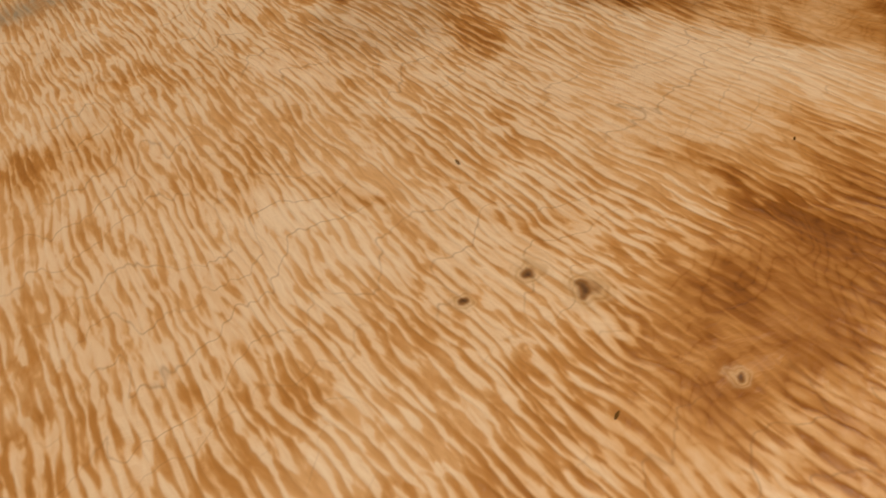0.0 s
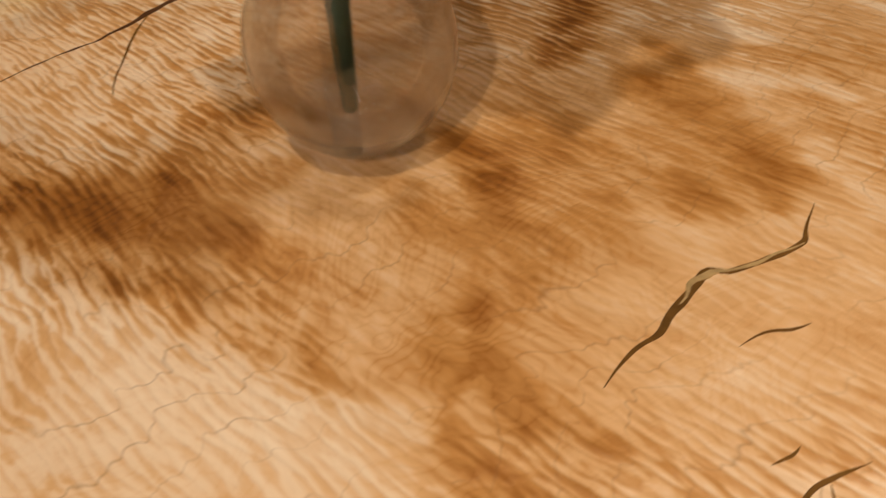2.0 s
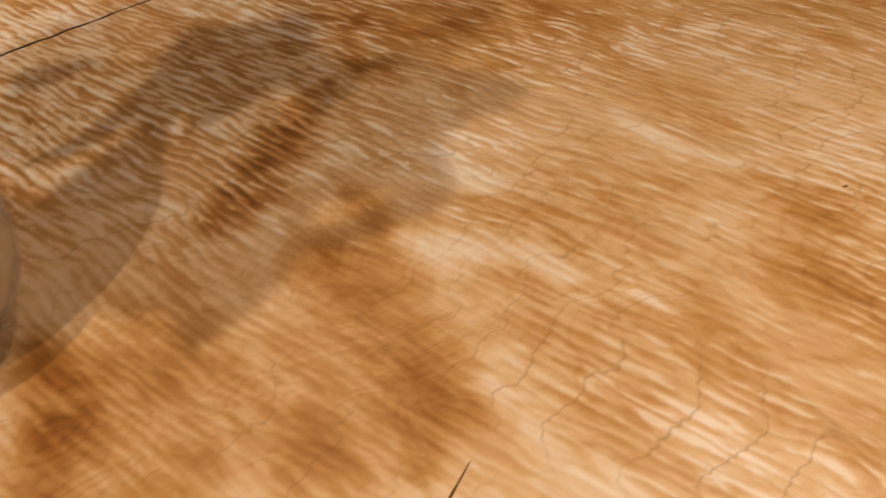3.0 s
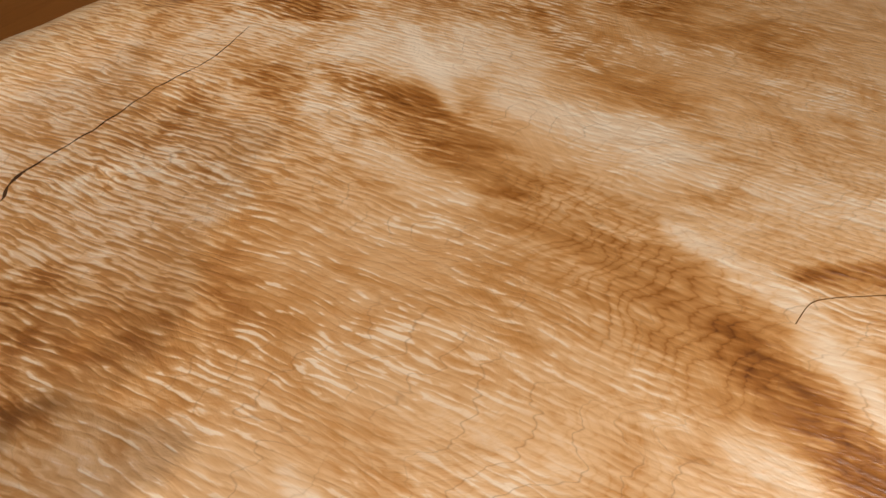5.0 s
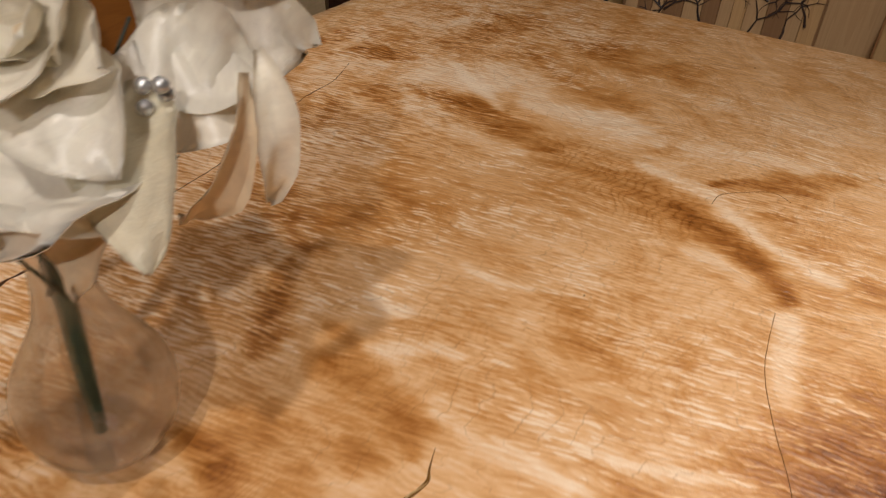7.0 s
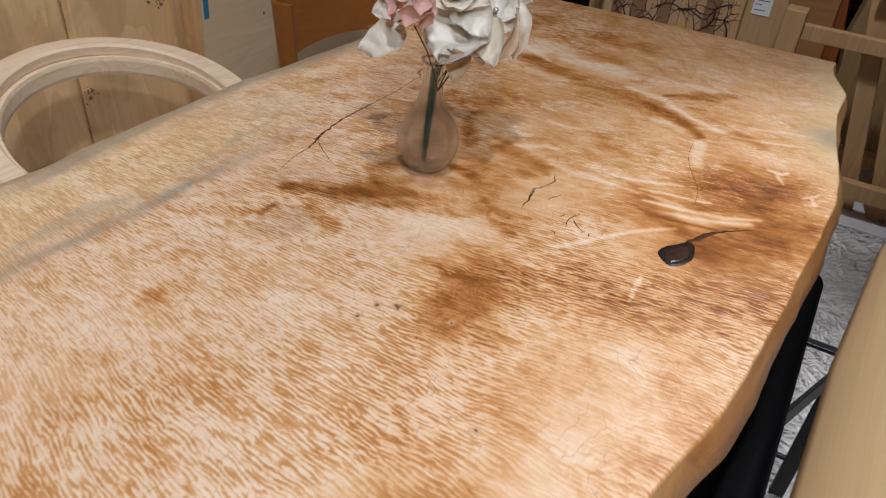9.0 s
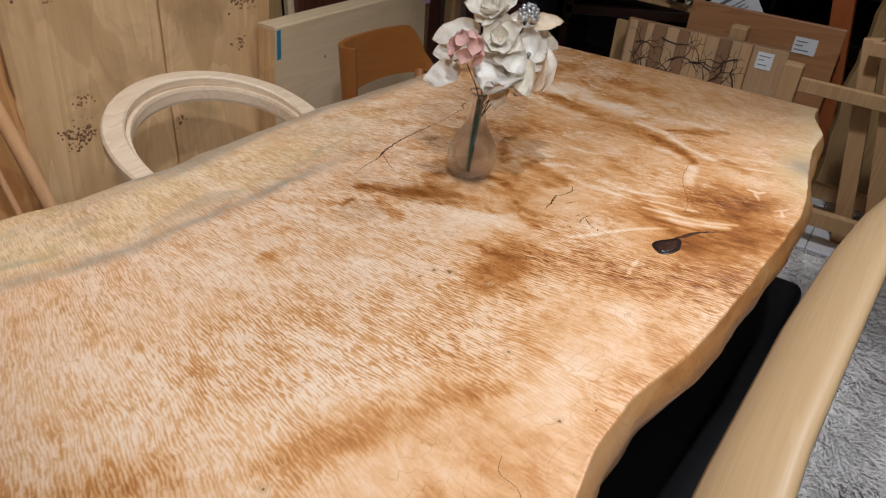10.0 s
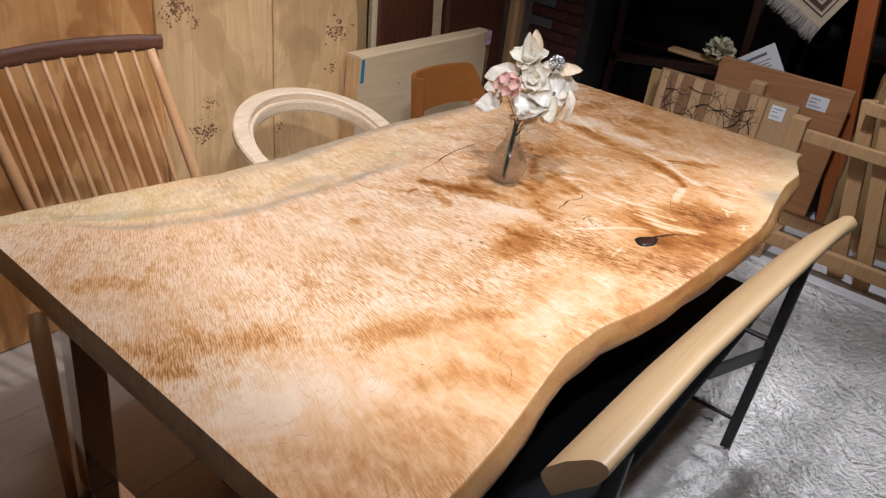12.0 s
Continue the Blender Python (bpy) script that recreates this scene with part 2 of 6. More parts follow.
def glass(name):
    """Thin blown glass: light passes straight through most of it, the wall mirrors at grazing angles."""
    m, nt, b = nodes_of(name)
    b.inputs["Base Color"].default_value = (0.985, 0.985, 0.985, 1)
    b.inputs["Transmission Weight"].default_value = 1.0
    b.inputs["IOR"].default_value = 1.46
    b.inputs["Roughness"].default_value = 0.0
    obj = N(nt, "ShaderNodeTexCoord").outputs["Object"]
    bump = N(nt, "ShaderNodeBump", Strength=0.30, Distance=0.005)
    wire(nt, (noise_of(nt, scaled(nt, obj, 1, 1, 0.35), 45, 1, 0.5, 0.3), bump.inputs["Height"]), (bump.outputs[0], b.inputs["Normal"]))
    clear = N(nt, "ShaderNodeBsdfTransparent")
    clear.inputs[0].default_value = (0.985, 0.98, 0.98, 1)
    shine = N(nt, "ShaderNodeBsdfGlossy", Roughness=0.13)
    edge = N(nt, "ShaderNodeLayerWeight", Blend=0.5)
    thin = N(nt, "ShaderNodeMixShader")
    both = N(nt, "ShaderNodeMixShader", Fac=0.72)
    wire(nt, (bump.outputs[0], shine.inputs["Normal"]), (bump.outputs[0], edge.inputs["Normal"]), (math_node(nt, "ADD", math_node(nt, "MULTIPLY", math_node(nt, "POWER", edge.outputs[1], 5.0), 0.60), 0.05), thin.inputs[0]), (clear.outputs[0], thin.inputs[1]), (shine.outputs[0], thin.inputs[2]))
    wire(nt, (thin.outputs[0], both.inputs[1]), (b.outputs[0], both.inputs[2]), (both.outputs[0], nt.nodes["Material Output"].inputs["Surface"]))
    return m


def petal_cloth(name, colour, sheen=0.3, sparkle=0.0, vein=0.6):
    """Stiff artificial petal cloth with a weave, veins and a pearly gloss."""
    m, nt, b = nodes_of(name)
    obj = N(nt, "ShaderNodeTexCoord").outputs["Object"]
    uv = N(nt, "ShaderNodeUVMap", uv_map="leaf").outputs[0]
    crumple = noise_of(nt, obj, 75, 4, 0.6, 0.8)
    weave = noise_of(nt, obj, 900, 2, 0.6)
    veins = noise_of(nt, scaled(nt, uv, 2, 22, 1), 1.0, 2, 0.5, 0.3)
    c = ramp(nt, crumple, (0.3, tuple(v * 0.90 for v in colour)), (0.7, tuple(min(1, v * 1.04) for v in colour)))
    c = mixed(nt, math_node(nt, "MULTIPLY", ramp(nt, veins, (0.35, 1.0), (0.55, 0.0)), 0.22 * vein), c, tuple(v * 0.62 for v in colour))
    wire(nt, (c, b.inputs["Base Color"]))
    wire(nt, (ramp(nt, weave, (0.4, 0.60 - 0.3 * sheen), (0.6, 0.76 - 0.3 * sheen)), b.inputs["Roughness"]))
    b.inputs["Coat Weight"].default_value, b.inputs["Coat Roughness"].default_value = 0.55 * sheen, 0.28
    b.inputs["Sheen Weight"].default_value = sheen * 0.2
    if sparkle:
        wire(nt, (math_node(nt, "MULTIPLY", ramp(nt, weave, (0.52, 0.0), (0.60, 1.0)), sparkle), b.inputs["Metallic"]))
    through_light = N(nt, "ShaderNodeBsdfTranslucent")
    blend = N(nt, "ShaderNodeMixShader", Fac=0.36)
    out = nt.nodes["Material Output"]
    wire(nt, (c, through_light.inputs["Color"]), (b.outputs[0], blend.inputs[1]), (through_light.outputs[0], blend.inputs[2]), (blend.outputs[0], out.inputs["Surface"]))
    both = math_node(nt, "ADD", math_node(nt, "MULTIPLY", crumple, 1.0), math_node(nt, "MULTIPLY", weave, 0.12 + sparkle))
    both = math_node(nt, "ADD", both, math_node(nt, "MULTIPLY", veins, 0.35 * vein))
    bumped(nt, b, both, 0.55, 0.0022)
    return m


M_TABLE = table_wood()
M_DARKFILL = plain("dark_resin", (0.014, 0.007, 0.004), 0.35, 0, 0.5, 90, 0.0015)
M_KNOT = plain("burnt_knot", (0.070, 0.026, 0.008), 0.5, 0, 0.6, 120, 0.001, 0.2)
M_KNOTCORE = plain("knot_resin", (0.045, 0.018, 0.009), 0.30, 0, 0.5, 60, 0.001)
M_CRACK = plain("crack_shadow", (0.150, 0.072, 0.018), 0.95, 0, 0.5, 200, 0.001, 0.03)
M_FILL = plain("crack_filler", (0.46, 0.31, 0.13), 0.6, 0, 0.6, 260, 0.001, 0.2)
M_STEEL = plain("polished_steel", (0.70, 0.68, 0.65), 0.16, 1.0, 0.06, 140)
M_BLACKSTEEL = plain("black_steel", (0.012, 0.012, 0.013), 0.42, 0.0, 0.2, 140)
M_LEATHER = plain("black_leather", (0.0018, 0.0019, 0.0023), 0.62, 0, 0.2, 260, 0.0006, 0.12)
M_ASH = wood("pale_ash", (0.78, 0.62, 0.42), (0.60, 0.44, 0.26), "y", 1.4, 0.5, 0.7)
M_RAIL = wood("pale_maple_rail", (0.58, 0.415, 0.215), (0.48, 0.32, 0.145), "y", 0.8, 0.42, 0.3, eyes=[((0.204, 0.010, 0.735), 0.011), ((0.222, 0.040, 0.738), 0.010), ((0.208, -0.110, 0.735), 0.010), ((0.215, -0.45, 0.735), 0.009)])
M_SPINDLE = wood("ash_spindle", (0.68, 0.41, 0.20), (0.52, 0.28, 0.11), "z", 1.5, 0.42, 0.4)
M_WALNUT = wood("walnut_crest", (0.17, 0.075, 0.040), (0.085, 0.034, 0.018), "y", 1.2, 0.38, 0.5)
M_OAKBACK = wood("amber_backrest", (0.34, 0.130, 0.022), (0.24, 0.085, 0.013), "y", 1.2, 0.35, 0.4)
M_VENEER = wood("amber_veneer_board", (0.74, 0.42, 0.15), (0.55, 0.26, 0.075), "z", 0.45, 0.40, 0.8, 0, (0.40, 0.150, 0.026))
M_POPLAR = wood("pale_burl_board", (0.82, 0.565, 0.275), (0.62, 0.385, 0.155), "z", 0.6, 0.55, 0.7, 0.15, (0.62, 0.385, 0.16))
M_GINKGO = wood("grey_white_slab", (0.78, 0.61, 0.37), (0.62, 0.46, 0.25), "y", 0.7, 0.6, 0.4)
M_BARK = plain("bark_edge", (0.30, 0.19, 0.09), 0.85, 0, 0.6, 70, 0.006)
M_BURL = plain("burl_eyes", (0.21, 0.105, 0.045), 0.8, 0, 0.6, 150, 0.003)
M_DARKBOARD = wood("dark_rosewood", (0.13, 0.040, 0.016), (0.05, 0.015, 0.007), "z", 0.8, 0.5, 0.8)
M_STRAW = wood("straw_plank", (0.46, 0.31, 0.13), (0.30, 0.18, 0.06), "z", 1.0, 0.55, 0.6)
M_TRESTLE = wood("trestle_pine", (0.60, 0.385, 0.175), (0.43, 0.25, 0.10), "z", 1.0, 0.5, 0.6)
M_TEAK = wood("red_brown_board", (0.50, 0.25, 0.095), (0.34, 0.155, 0.055), "x", 0.7, 0.45, 0.7)
M_STRIPE_A = wood("pale_stripe", (0.56, 0.37, 0.19), (0.42, 0.26, 0.12), "z", 1.2, 0.5, 0.4)
M_STRIPE_B = wood("brown_stripe", (0.31, 0.175, 0.080), (0.22, 0.115, 0.048), "z", 1.2, 0.5, 0.4)
M_TWIG = plain("burnt_branch", (0.035, 0.020, 0.014), 0.6, 0, 0.4, 120)
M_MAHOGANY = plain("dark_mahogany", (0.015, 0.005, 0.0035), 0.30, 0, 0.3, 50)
M_ORANGE = wood("orange_post", (0.50, 0.155, 0.035), (0.36, 0.10, 0.02), "z", 1.0, 0.4, 0.4)
M_PAPER = plain("white_paper", (0.78, 0.78, 0.76), 0.7, 0, 0.03)
M_INK = plain("grey_ink", (0.16, 0.16, 0.16), 0.6)
M_BLUETAPE = plain("blue_tape", (0.045, 0.19, 0.30), 0.6)
M_PINKTAG = plain("pink_tag", (0.62, 0.36, 0.55), 0.7, 0, 0.05)
M_BRICK = plain("red_brick", (0.15, 0.050, 0.034), 0.9, 0, 0.4, 90, 0.003)
M_BRICKGREY = plain("grey_brick", (0.22, 0.19, 0.18), 0.9, 0, 0.3, 90, 0.003)
M_MORTAR = plain("mortar", (0.06, 0.05, 0.045), 0.95, 0, 0.3, 90, 0.002)
# near-black: the far end's dimness is put into this colour
M_DARK = plain("dim_shop_end", (0.010, 0.009, 0.009), 0.6, 0, 0.4, 30)
M_WALL = plain("dim_plaster", (0.30, 0.25, 0.20), 0.9, 0, 0.1, 80, 0.001)
M_CEIL = plain("ceiling_board", (0.24, 0.21, 0.18), 0.9, 0, 0.05)
M_FLOOR = plain("sub_floor", (0.20, 0.18, 0.16), 0.8)
M_PLANK = wood("grey_floor_plank", (0.50, 0.43, 0.345), (0.41, 0.345, 0.27), "y", 0.8, 0.40, 0.5)
M_TILE = plain("white_floor_tile", (0.66, 0.65, 0.64), 0.35, 0, 0.06, 30)
M_PILE = plain("white_shag_pile", (0.87, 0.84, 0.79), 0.95, 0, 0.14, 40)
M_GLASS = glass("clear_vase_glass")
M_STEM = plain("green_stem", (0.030, 0.075, 0.048), 0.5, 0, 0.3, 200, 0.0006)
M_TWIGSTEM = plain("dark_wire_stem", (0.045, 0.055, 0.040), 0.6, 0, 0.3, 200)
M_WHITEPETAL = petal_cloth("ivory_petal", (0.98, 0.92, 0.79), 0.6)
M_PEARL = petal_cloth("pearl_leaf", (0.98, 0.93, 0.82), 1.0, 0.12)
M_CREAMLEAF = petal_cloth("cream_leaf", (0.86, 0.72, 0.50), 0.4)
M_GLITTER = petal_cloth("gold_glitter_leaf", (0.86, 0.80, 0.62), 0.7, 0.60)
M_PINK = petal_cloth("dusty_pink_petal", (0.84, 0.55, 0.46), 0.35)
M_BLOSSOM = petal_cloth("cream_blossom", (0.90, 0.85, 0.60), 0.2)
M_BERRY = plain("silver_berry", (0.55, 0.55, 0.55), 0.25, 0.7, 0.1, 200)
M_CARPET = plain("woven_cream_carpet", (0.62, 0.51, 0.35), 0.95, 0, 0.25, 60, 0.002)
M_CARPETDARK = plain("woven_carpet_band", (0.10, 0.055, 0.045), 0.95, 0, 0.4, 120, 0.002)
M_FRINGE = plain("cotton_fringe", (0.60, 0.56, 0.48), 0.95, 0, 0.15, 120)


# ---- mesh helpers ----
def part(name, bm, material, parent, label="", smooth=False):
    """Links a bmesh as one mesh object under a thing or part."""
    me = bpy.data.meshes.new(name)
    bm.to_mesh(me)
    bm.free()
    me.materials.append(material)
    if smooth:
        me.shade_smooth()
    ob = new(name, me)
    ob.parent = parent
    return tagged(ob, label)


def thing(name, label, category, group="", m=None, kind=""):
    ob = new(name)
    ob.empty_display_size = 0.05
    if m is not None:
        ob.matrix_world = m
    return tagged(ob, label, category, group, kind)


def solo(name, bm, material, label, category, kind="", group="", smooth=False):
    return tagged(part(name, bm, material, None, "", smooth), label, category, group, kind)


def box(lo, hi, bevel=0.0, seg=1, m=None):
    bm = bmesh.new()
    c = [(a + b) / 2 for a, b in zip(lo, hi)]
    s = [abs(b - a) for a, b in zip(lo, hi)]
    bmesh.ops.create_cube(bm, size=1, matrix=Matrix.LocRotScale(c, None, s))
    if bevel:
        bmesh.ops.bevel(bm, geom=bm.edges[:], offset=bevel, segments=seg, affect="EDGES", profile=0.5)
    if m is not None:
        bmesh.ops.transform(bm, matrix=m, verts=bm.verts)
    return bm


def beam(a, b, w, h, up=(0, 0, 1), bevel=0.003, end=1.0):
    """A squared bar from a to b; end: how wide the far end is against the first."""
    a, b = Vector(a), Vector(b)
    d = b - a
    z = d.normalized()
    x = Vector(up).cross(z)
    if x.length < 1e-4:
        x = Vector((1, 0, 0)).cross(z)
    x.normalize()
    y = z.cross(x)
    bm = box((-w / 2, -h / 2, 0), (w / 2, h / 2, d.length))
    for v in bm.verts:
        if v.co.z > d.length / 2:
            v.co.x *= end
            v.co.y *= end
    if bevel:
        bmesh.ops.bevel(bm, geom=bm.edges[:], offset=bevel, segments=2, affect="EDGES", profile=0.5)
    m = Matrix.Translation(a) @ Matrix((x, y, z)).transposed().to_4x4()
    bmesh.ops.transform(bm, matrix=m, verts=bm.verts)
    return bm


def tube(points, radii, sides=10, flat=1.0, up=(0, 0, 1)):
    """A round bar through points with a radius at each; flat squeezes it along the second axis."""
    bm = bmesh.new()
    pts = [Vector(p) for p in points]
    if isinstance(radii, (int, float)):
        radii = [radii] * len(pts)
    rings = []
    for i, p in enumerate(pts):
        d = (pts[min(i + 1, len(pts) - 1)] - pts[max(i - 1, 0)]).normalized()
        x = Vector(up).cross(d)
        if x.length < 1e-3:
            x = Vector((1, 0, 0)).cross(d)
        x.normalize()
        y = d.cross(x)
        rings.append([bm.verts.new(p + radii[i] * (math.cos(a) * x + flat * math.sin(a) * y)) for a in (2 * math.pi * k / sides for k in range(sides))])
    for r, s in zip(rings, rings[1:]):
        for k in range(sides):
            bm.faces.new((r[k], r[(k + 1) % sides], s[(k + 1) % sides], s[k]))
    bm.faces.new(rings[0][::-1])
    bm.faces.new(rings[-1])
    return bm


def swept(path, section):
    """A solid with the closed section(i) (points across, up) carried along the path."""
    bm = bmesh.new()
    pts = [Vector(p) for p in path]
    rings = []
    for i, p in enumerate(pts):
        d = (pts[min(i + 1, len(pts) - 1)] - pts[max(i - 1, 0)]).normalized()
        x = d.cross(Vector((0, 0, 1))).normalized()
        y = x.cross(d)
        rings.append([bm.verts.new(p + x * float(a) + y * float(b)) for a, b in section(i)])
    n = len(rings[0])
    for r, s in zip(rings, rings[1:]):
        for k in range(n):
            bm.faces.new((r[k], r[(k + 1) % n], s[(k + 1) % n], s[k]))
    for cap in (bm.faces.new(rings[0][::-1]), bm.faces.new(rings[-1])):
        for e in cap.edges:
            e.smooth = False
    bmesh.ops.recalc_face_normals(bm, faces=bm.faces[:])
    return bm


def lathe(profile, sides=40):
    bm = bmesh.new()
    rings = [[bm.verts.new((r * math.cos(a), r * math.sin(a), z)) for a in (2 * math.pi * k / sides for k in range(sides))] for r, z in profile]
    for r, s in zip(rings, rings[1:]):
        for k in range(sides):
            bm.faces.new((r[k], r[(k + 1) % sides], s[(k + 1) % sides], s[k]))
    bm.faces.new(rings[0][::-1])
    bm.faces.new(rings[-1])
    bmesh.ops.recalc_face_normals(bm, faces=bm.faces[:])
    return bm


def value_noise(x, y, scale, seed):
    """Smooth random field from -1 to 1 for arrays of places."""
    rng = np.random.default_rng(seed)
    grid = rng.uniform(-1, 1, (64, 64))
    fx, fy = x * scale + 100.5, y * scale + 100.5
    ix, iy = np.floor(fx).astype(int), np.floor(fy).astype(int)
    tx, ty = fx - ix, fy - iy
    tx, ty = tx * tx * (3 - 2 * tx), ty * ty * (3 - 2 * ty)
    g = lambda a, b: grid[a % 64, b % 64]
    return (g(ix, iy) * (1 - tx) + g(ix + 1, iy) * tx) * (1 - ty) + (g(ix, iy + 1) * (1 - tx) + g(ix + 1, iy + 1) * tx) * ty


def fractal(x, y, scale, seed, octaves=4):
    return sum(value_noise(x, y, scale * 2**k, seed + k) * 0.5**k for k in range(octaves)) / 1.6


# ---- the room ----
solo("floor", box((-1.4, -2.6, -0.06), (4.0, 5.2, -0.012)), M_FLOOR, "dim sub floor under the grey planks", "floor", "structure")
solo("wall_west", box((-1.12, -2.6, -0.012), (-1.0, 5.2, 2.5)), M_WALL, "dim plaster wall behind the leaning boards", "wall", "structure")
solo("wall_north", box((-1.0, 5.08, -0.012), (4.0, 5.2, 2.5)), M_DARK, "shop's far end wall, near-black for the dimness there", "wall", "structure")
solo("wall_east", box((3.88, -2.6, -0.012), (4.0, 5.08, 2.5)), M_WALL, "dim plaster wall of the shop", "wall", "structure")
solo("wall_south", box((-1.0, -2.6, -0.012), (3.88, -2.48, 2.5)), M_WALL, "dim plaster wall of the shop", "wall", "structure")
solo("ceiling", box((-1.12, -2.6, 2.5), (4.0, 5.2, 2.6)), M_CEIL, "plain ceiling board", "ceiling", "structure")


# ---- the slab table ----
TOP = 0.72
THICK = 0.064


def smooth_line(ys, knots_y, knots_x, width=15):
    fine_y = np.linspace(-0.2, 2.4, 521)
    v = np.interp(fine_y, knots_y, knots_x)
    w = np.hanning(width)
    v = np.convolve(np.pad(v, width // 2, mode="edge"), w / w.sum(), "valid")
    return np.interp(ys, fine_y, v)


def left_edge(y):
    return smooth_line(y, (0, .2, .42, .54, .73, .80, 1.16, 1.35, 1.5, 1.86, 2.1), (.118, .148, .186, .210, .224, .217, .214, .232, .244, .249, .268))


def right_edge(y):
    e = smooth_line(y, (.10, .19, .30, .43, .56, .68, .75, .81, .90, 1.1, 1.25, 1.4, 1.53), (1.228, 1.231, 1.219, 1.198, 1.176, 1.180, 1.196, 1.212, 1.224, 1.240, 1.252, 1.260, 1.248))
    far = smooth_line(y, (1.5, 1.69, 1.77, 1.90, 2.01, 2.06, 2.13), (1.250, 1.222, 1.214, 1.218, 1.180, 1.172, 1.174), 7)
    k = np.clip((y - 1.48) / 0.08, 0, 1)
    return e * (1 - k) + far * k


def blobs(x, y, items, seed):
    """The strongest of several soft, ragged ellipses: place, half length, half width, turn, strength."""
    out = np.zeros_like(x)
    wx = x + 0.030 * fractal(x, y, 11, seed) + 0.010 * fractal(x, y, 45, seed + 9)
    wy = y + 0.026 * fractal(x, y, 11, seed + 5) + 0.008 * fractal(x, y, 45, seed + 13)
    for cx, cy, a, b, deg, s in items:
        c, q = math.cos(radians(deg)), math.sin(radians(deg))
        p, r = (wx - cx) * c + (wy - cy) * q, -(wx - cx) * q + (wy - cy) * c
        d = np.sqrt((p / a) ** 2 + (r / b) ** 2)
        out = np.maximum(out, s * np.clip((1.45 - d) * 1.6, 0, 1))
    return np.clip(out, 0, 1)


def flames(x, y, items, seed):
    """Long soft-edged figures in the wood and painted shadows: a strength, then places with half widths along a line.
    """
    out = np.zeros_like(x)
    ox = 0.020 * fractal(x, y, 16, seed, 4) + 0.004 * fractal(x, y, 90, seed + 9, 2)
    oy = 0.020 * fractal(x, y, 16, seed + 5, 4) + 0.004 * fractal(x, y, 90, seed + 13, 2)
    for strength, *line in items:
        near = np.full_like(x, 9.0)
        loose = min(1.0, sum(p[2] for p in line) / len(line) / 0.018)
        wx, wy = x + ox * loose, y + oy * loose
        for (ax, ay, aw), (bx, by, bw) in zip(line, line[1:]):
            dx, dy = bx - ax, by - ay
            t = np.clip(((wx - ax) * dx + (wy - ay) * dy) / (dx * dx + dy * dy), 0, 1)
            near = np.minimum(near, np.hypot(wx - ax - t * dx, wy - ay - t * dy) / (1.2 * (aw + (bw - aw) * t)))
        k = np.clip((2.0 - near) / 1.8, 0, 1)
        k = k * k * (3 - 2 * k) * abs(strength)
        out = np.maximum(out, k) + 0.2 * np.minimum(out, k)
    return out


# strength, then (x, y, half width) along each figure and painted shadow
DARK_BAND = [
    (0.5, (0.690, 0.945, 0.012), (0.750, 0.985, 0.014), (0.812, 1.024, 0.014)),
    (0.78, (0.544, 0.909, 0.011), (0.586, 0.919, 0.019), (0.624, 0.947, 0.017), (0.654, 0.978, 0.022), (0.681, 0.995, 0.021), (0.703, 1.004, 0.014)),
    (0.45, (0.675, 0.941, 0.009), (0.702, 0.957, 0.008), (0.710, 0.971, 0.006)),
    (0.42, (0.628, 1.035, 0.016), (0.637, 1.053, 0.016)),
    (0.38, (0.723, 1.008, 0.014), (0.755, 1.019, 0.017), (0.759, 0.999, 0.009)),
    (0.34, (0.612, 0.875, 0.009), (0.646, 0.868, 0.009), (0.669, 0.863, 0.007)),
    (0.3, (0.660, 1.010, 0.014), (0.677, 1.028, 0.012), (0.680, 1.046, 0.007)),
]
DARK_BY_CRACK = [
    (0.52, (0.710, 1.109, 0.009), (0.739, 1.110, 0.014), (0.765, 1.098, 0.013), (0.789, 1.096, 0.004)),
    (0.4, (0.761, 1.177, 0.030), (0.793, 1.180, 0.027), (0.822, 1.162, 0.013)),
    (0.5, (0.802, 1.048, 0.007), (0.814, 1.038, 0.005)),
    (0.52, (0.822, 1.030, 0.003), (0.828, 1.014, 0.003), (0.842, 1.005, 0.007), (0.862, 0.995, 0.008), (0.881, 0.992, 0.005)),
    (0.28, (0.854, 1.037, 0.013), (0.875, 1.045, 0.011)),
    (0.4, (0.736, 1.212, 0.009), (0.756, 1.226, 0.012), (0.795, 1.216, 0.013), (0.826, 1.200, 0.010), (0.846, 1.179, 0.005)),
    (0.32, (0.800, 1.041, 0.007), (0.796, 1.053, 0.008), (0.816, 1.044, 0.007)),
]
DARK_NEAR = [
    (0.42, (0.886, 0.874, 0.028), (0.890, 0.834, 0.028), (0.890, 0.803, 0.028), (0.891, 0.779, 0.028)),
    (0.42, (0.887, 0.900, 0.026), (0.908, 0.841, 0.039), (0.918, 0.802, 0.029)),
    (0.32, (0.902, 0.754, 0.009), (0.929, 0.767, 0.016), (0.949, 0.780, 0.016)),
    (0.34, (0.579, 0.638, 0.005), (0.606, 0.652, 0.006)),
    (0.34, (0.698, 0.713, 0.004), (0.718, 0.718, 0.005), (0.733, 0.734, 0.002)),
    (0.26, (0.812, 0.864, 0.005), (0.841, 0.864, 0.004), (0.860, 0.871, 0.004)),
    (0.36, (0.822, 0.932, 0.002), (0.842, 0.933, 0.003), (0.865, 0.944, 0.002)),
    (0.3, (0.801, 0.853, 0.003), (0.818, 0.866, 0.004), (0.836, 0.869, 0.004)),
]
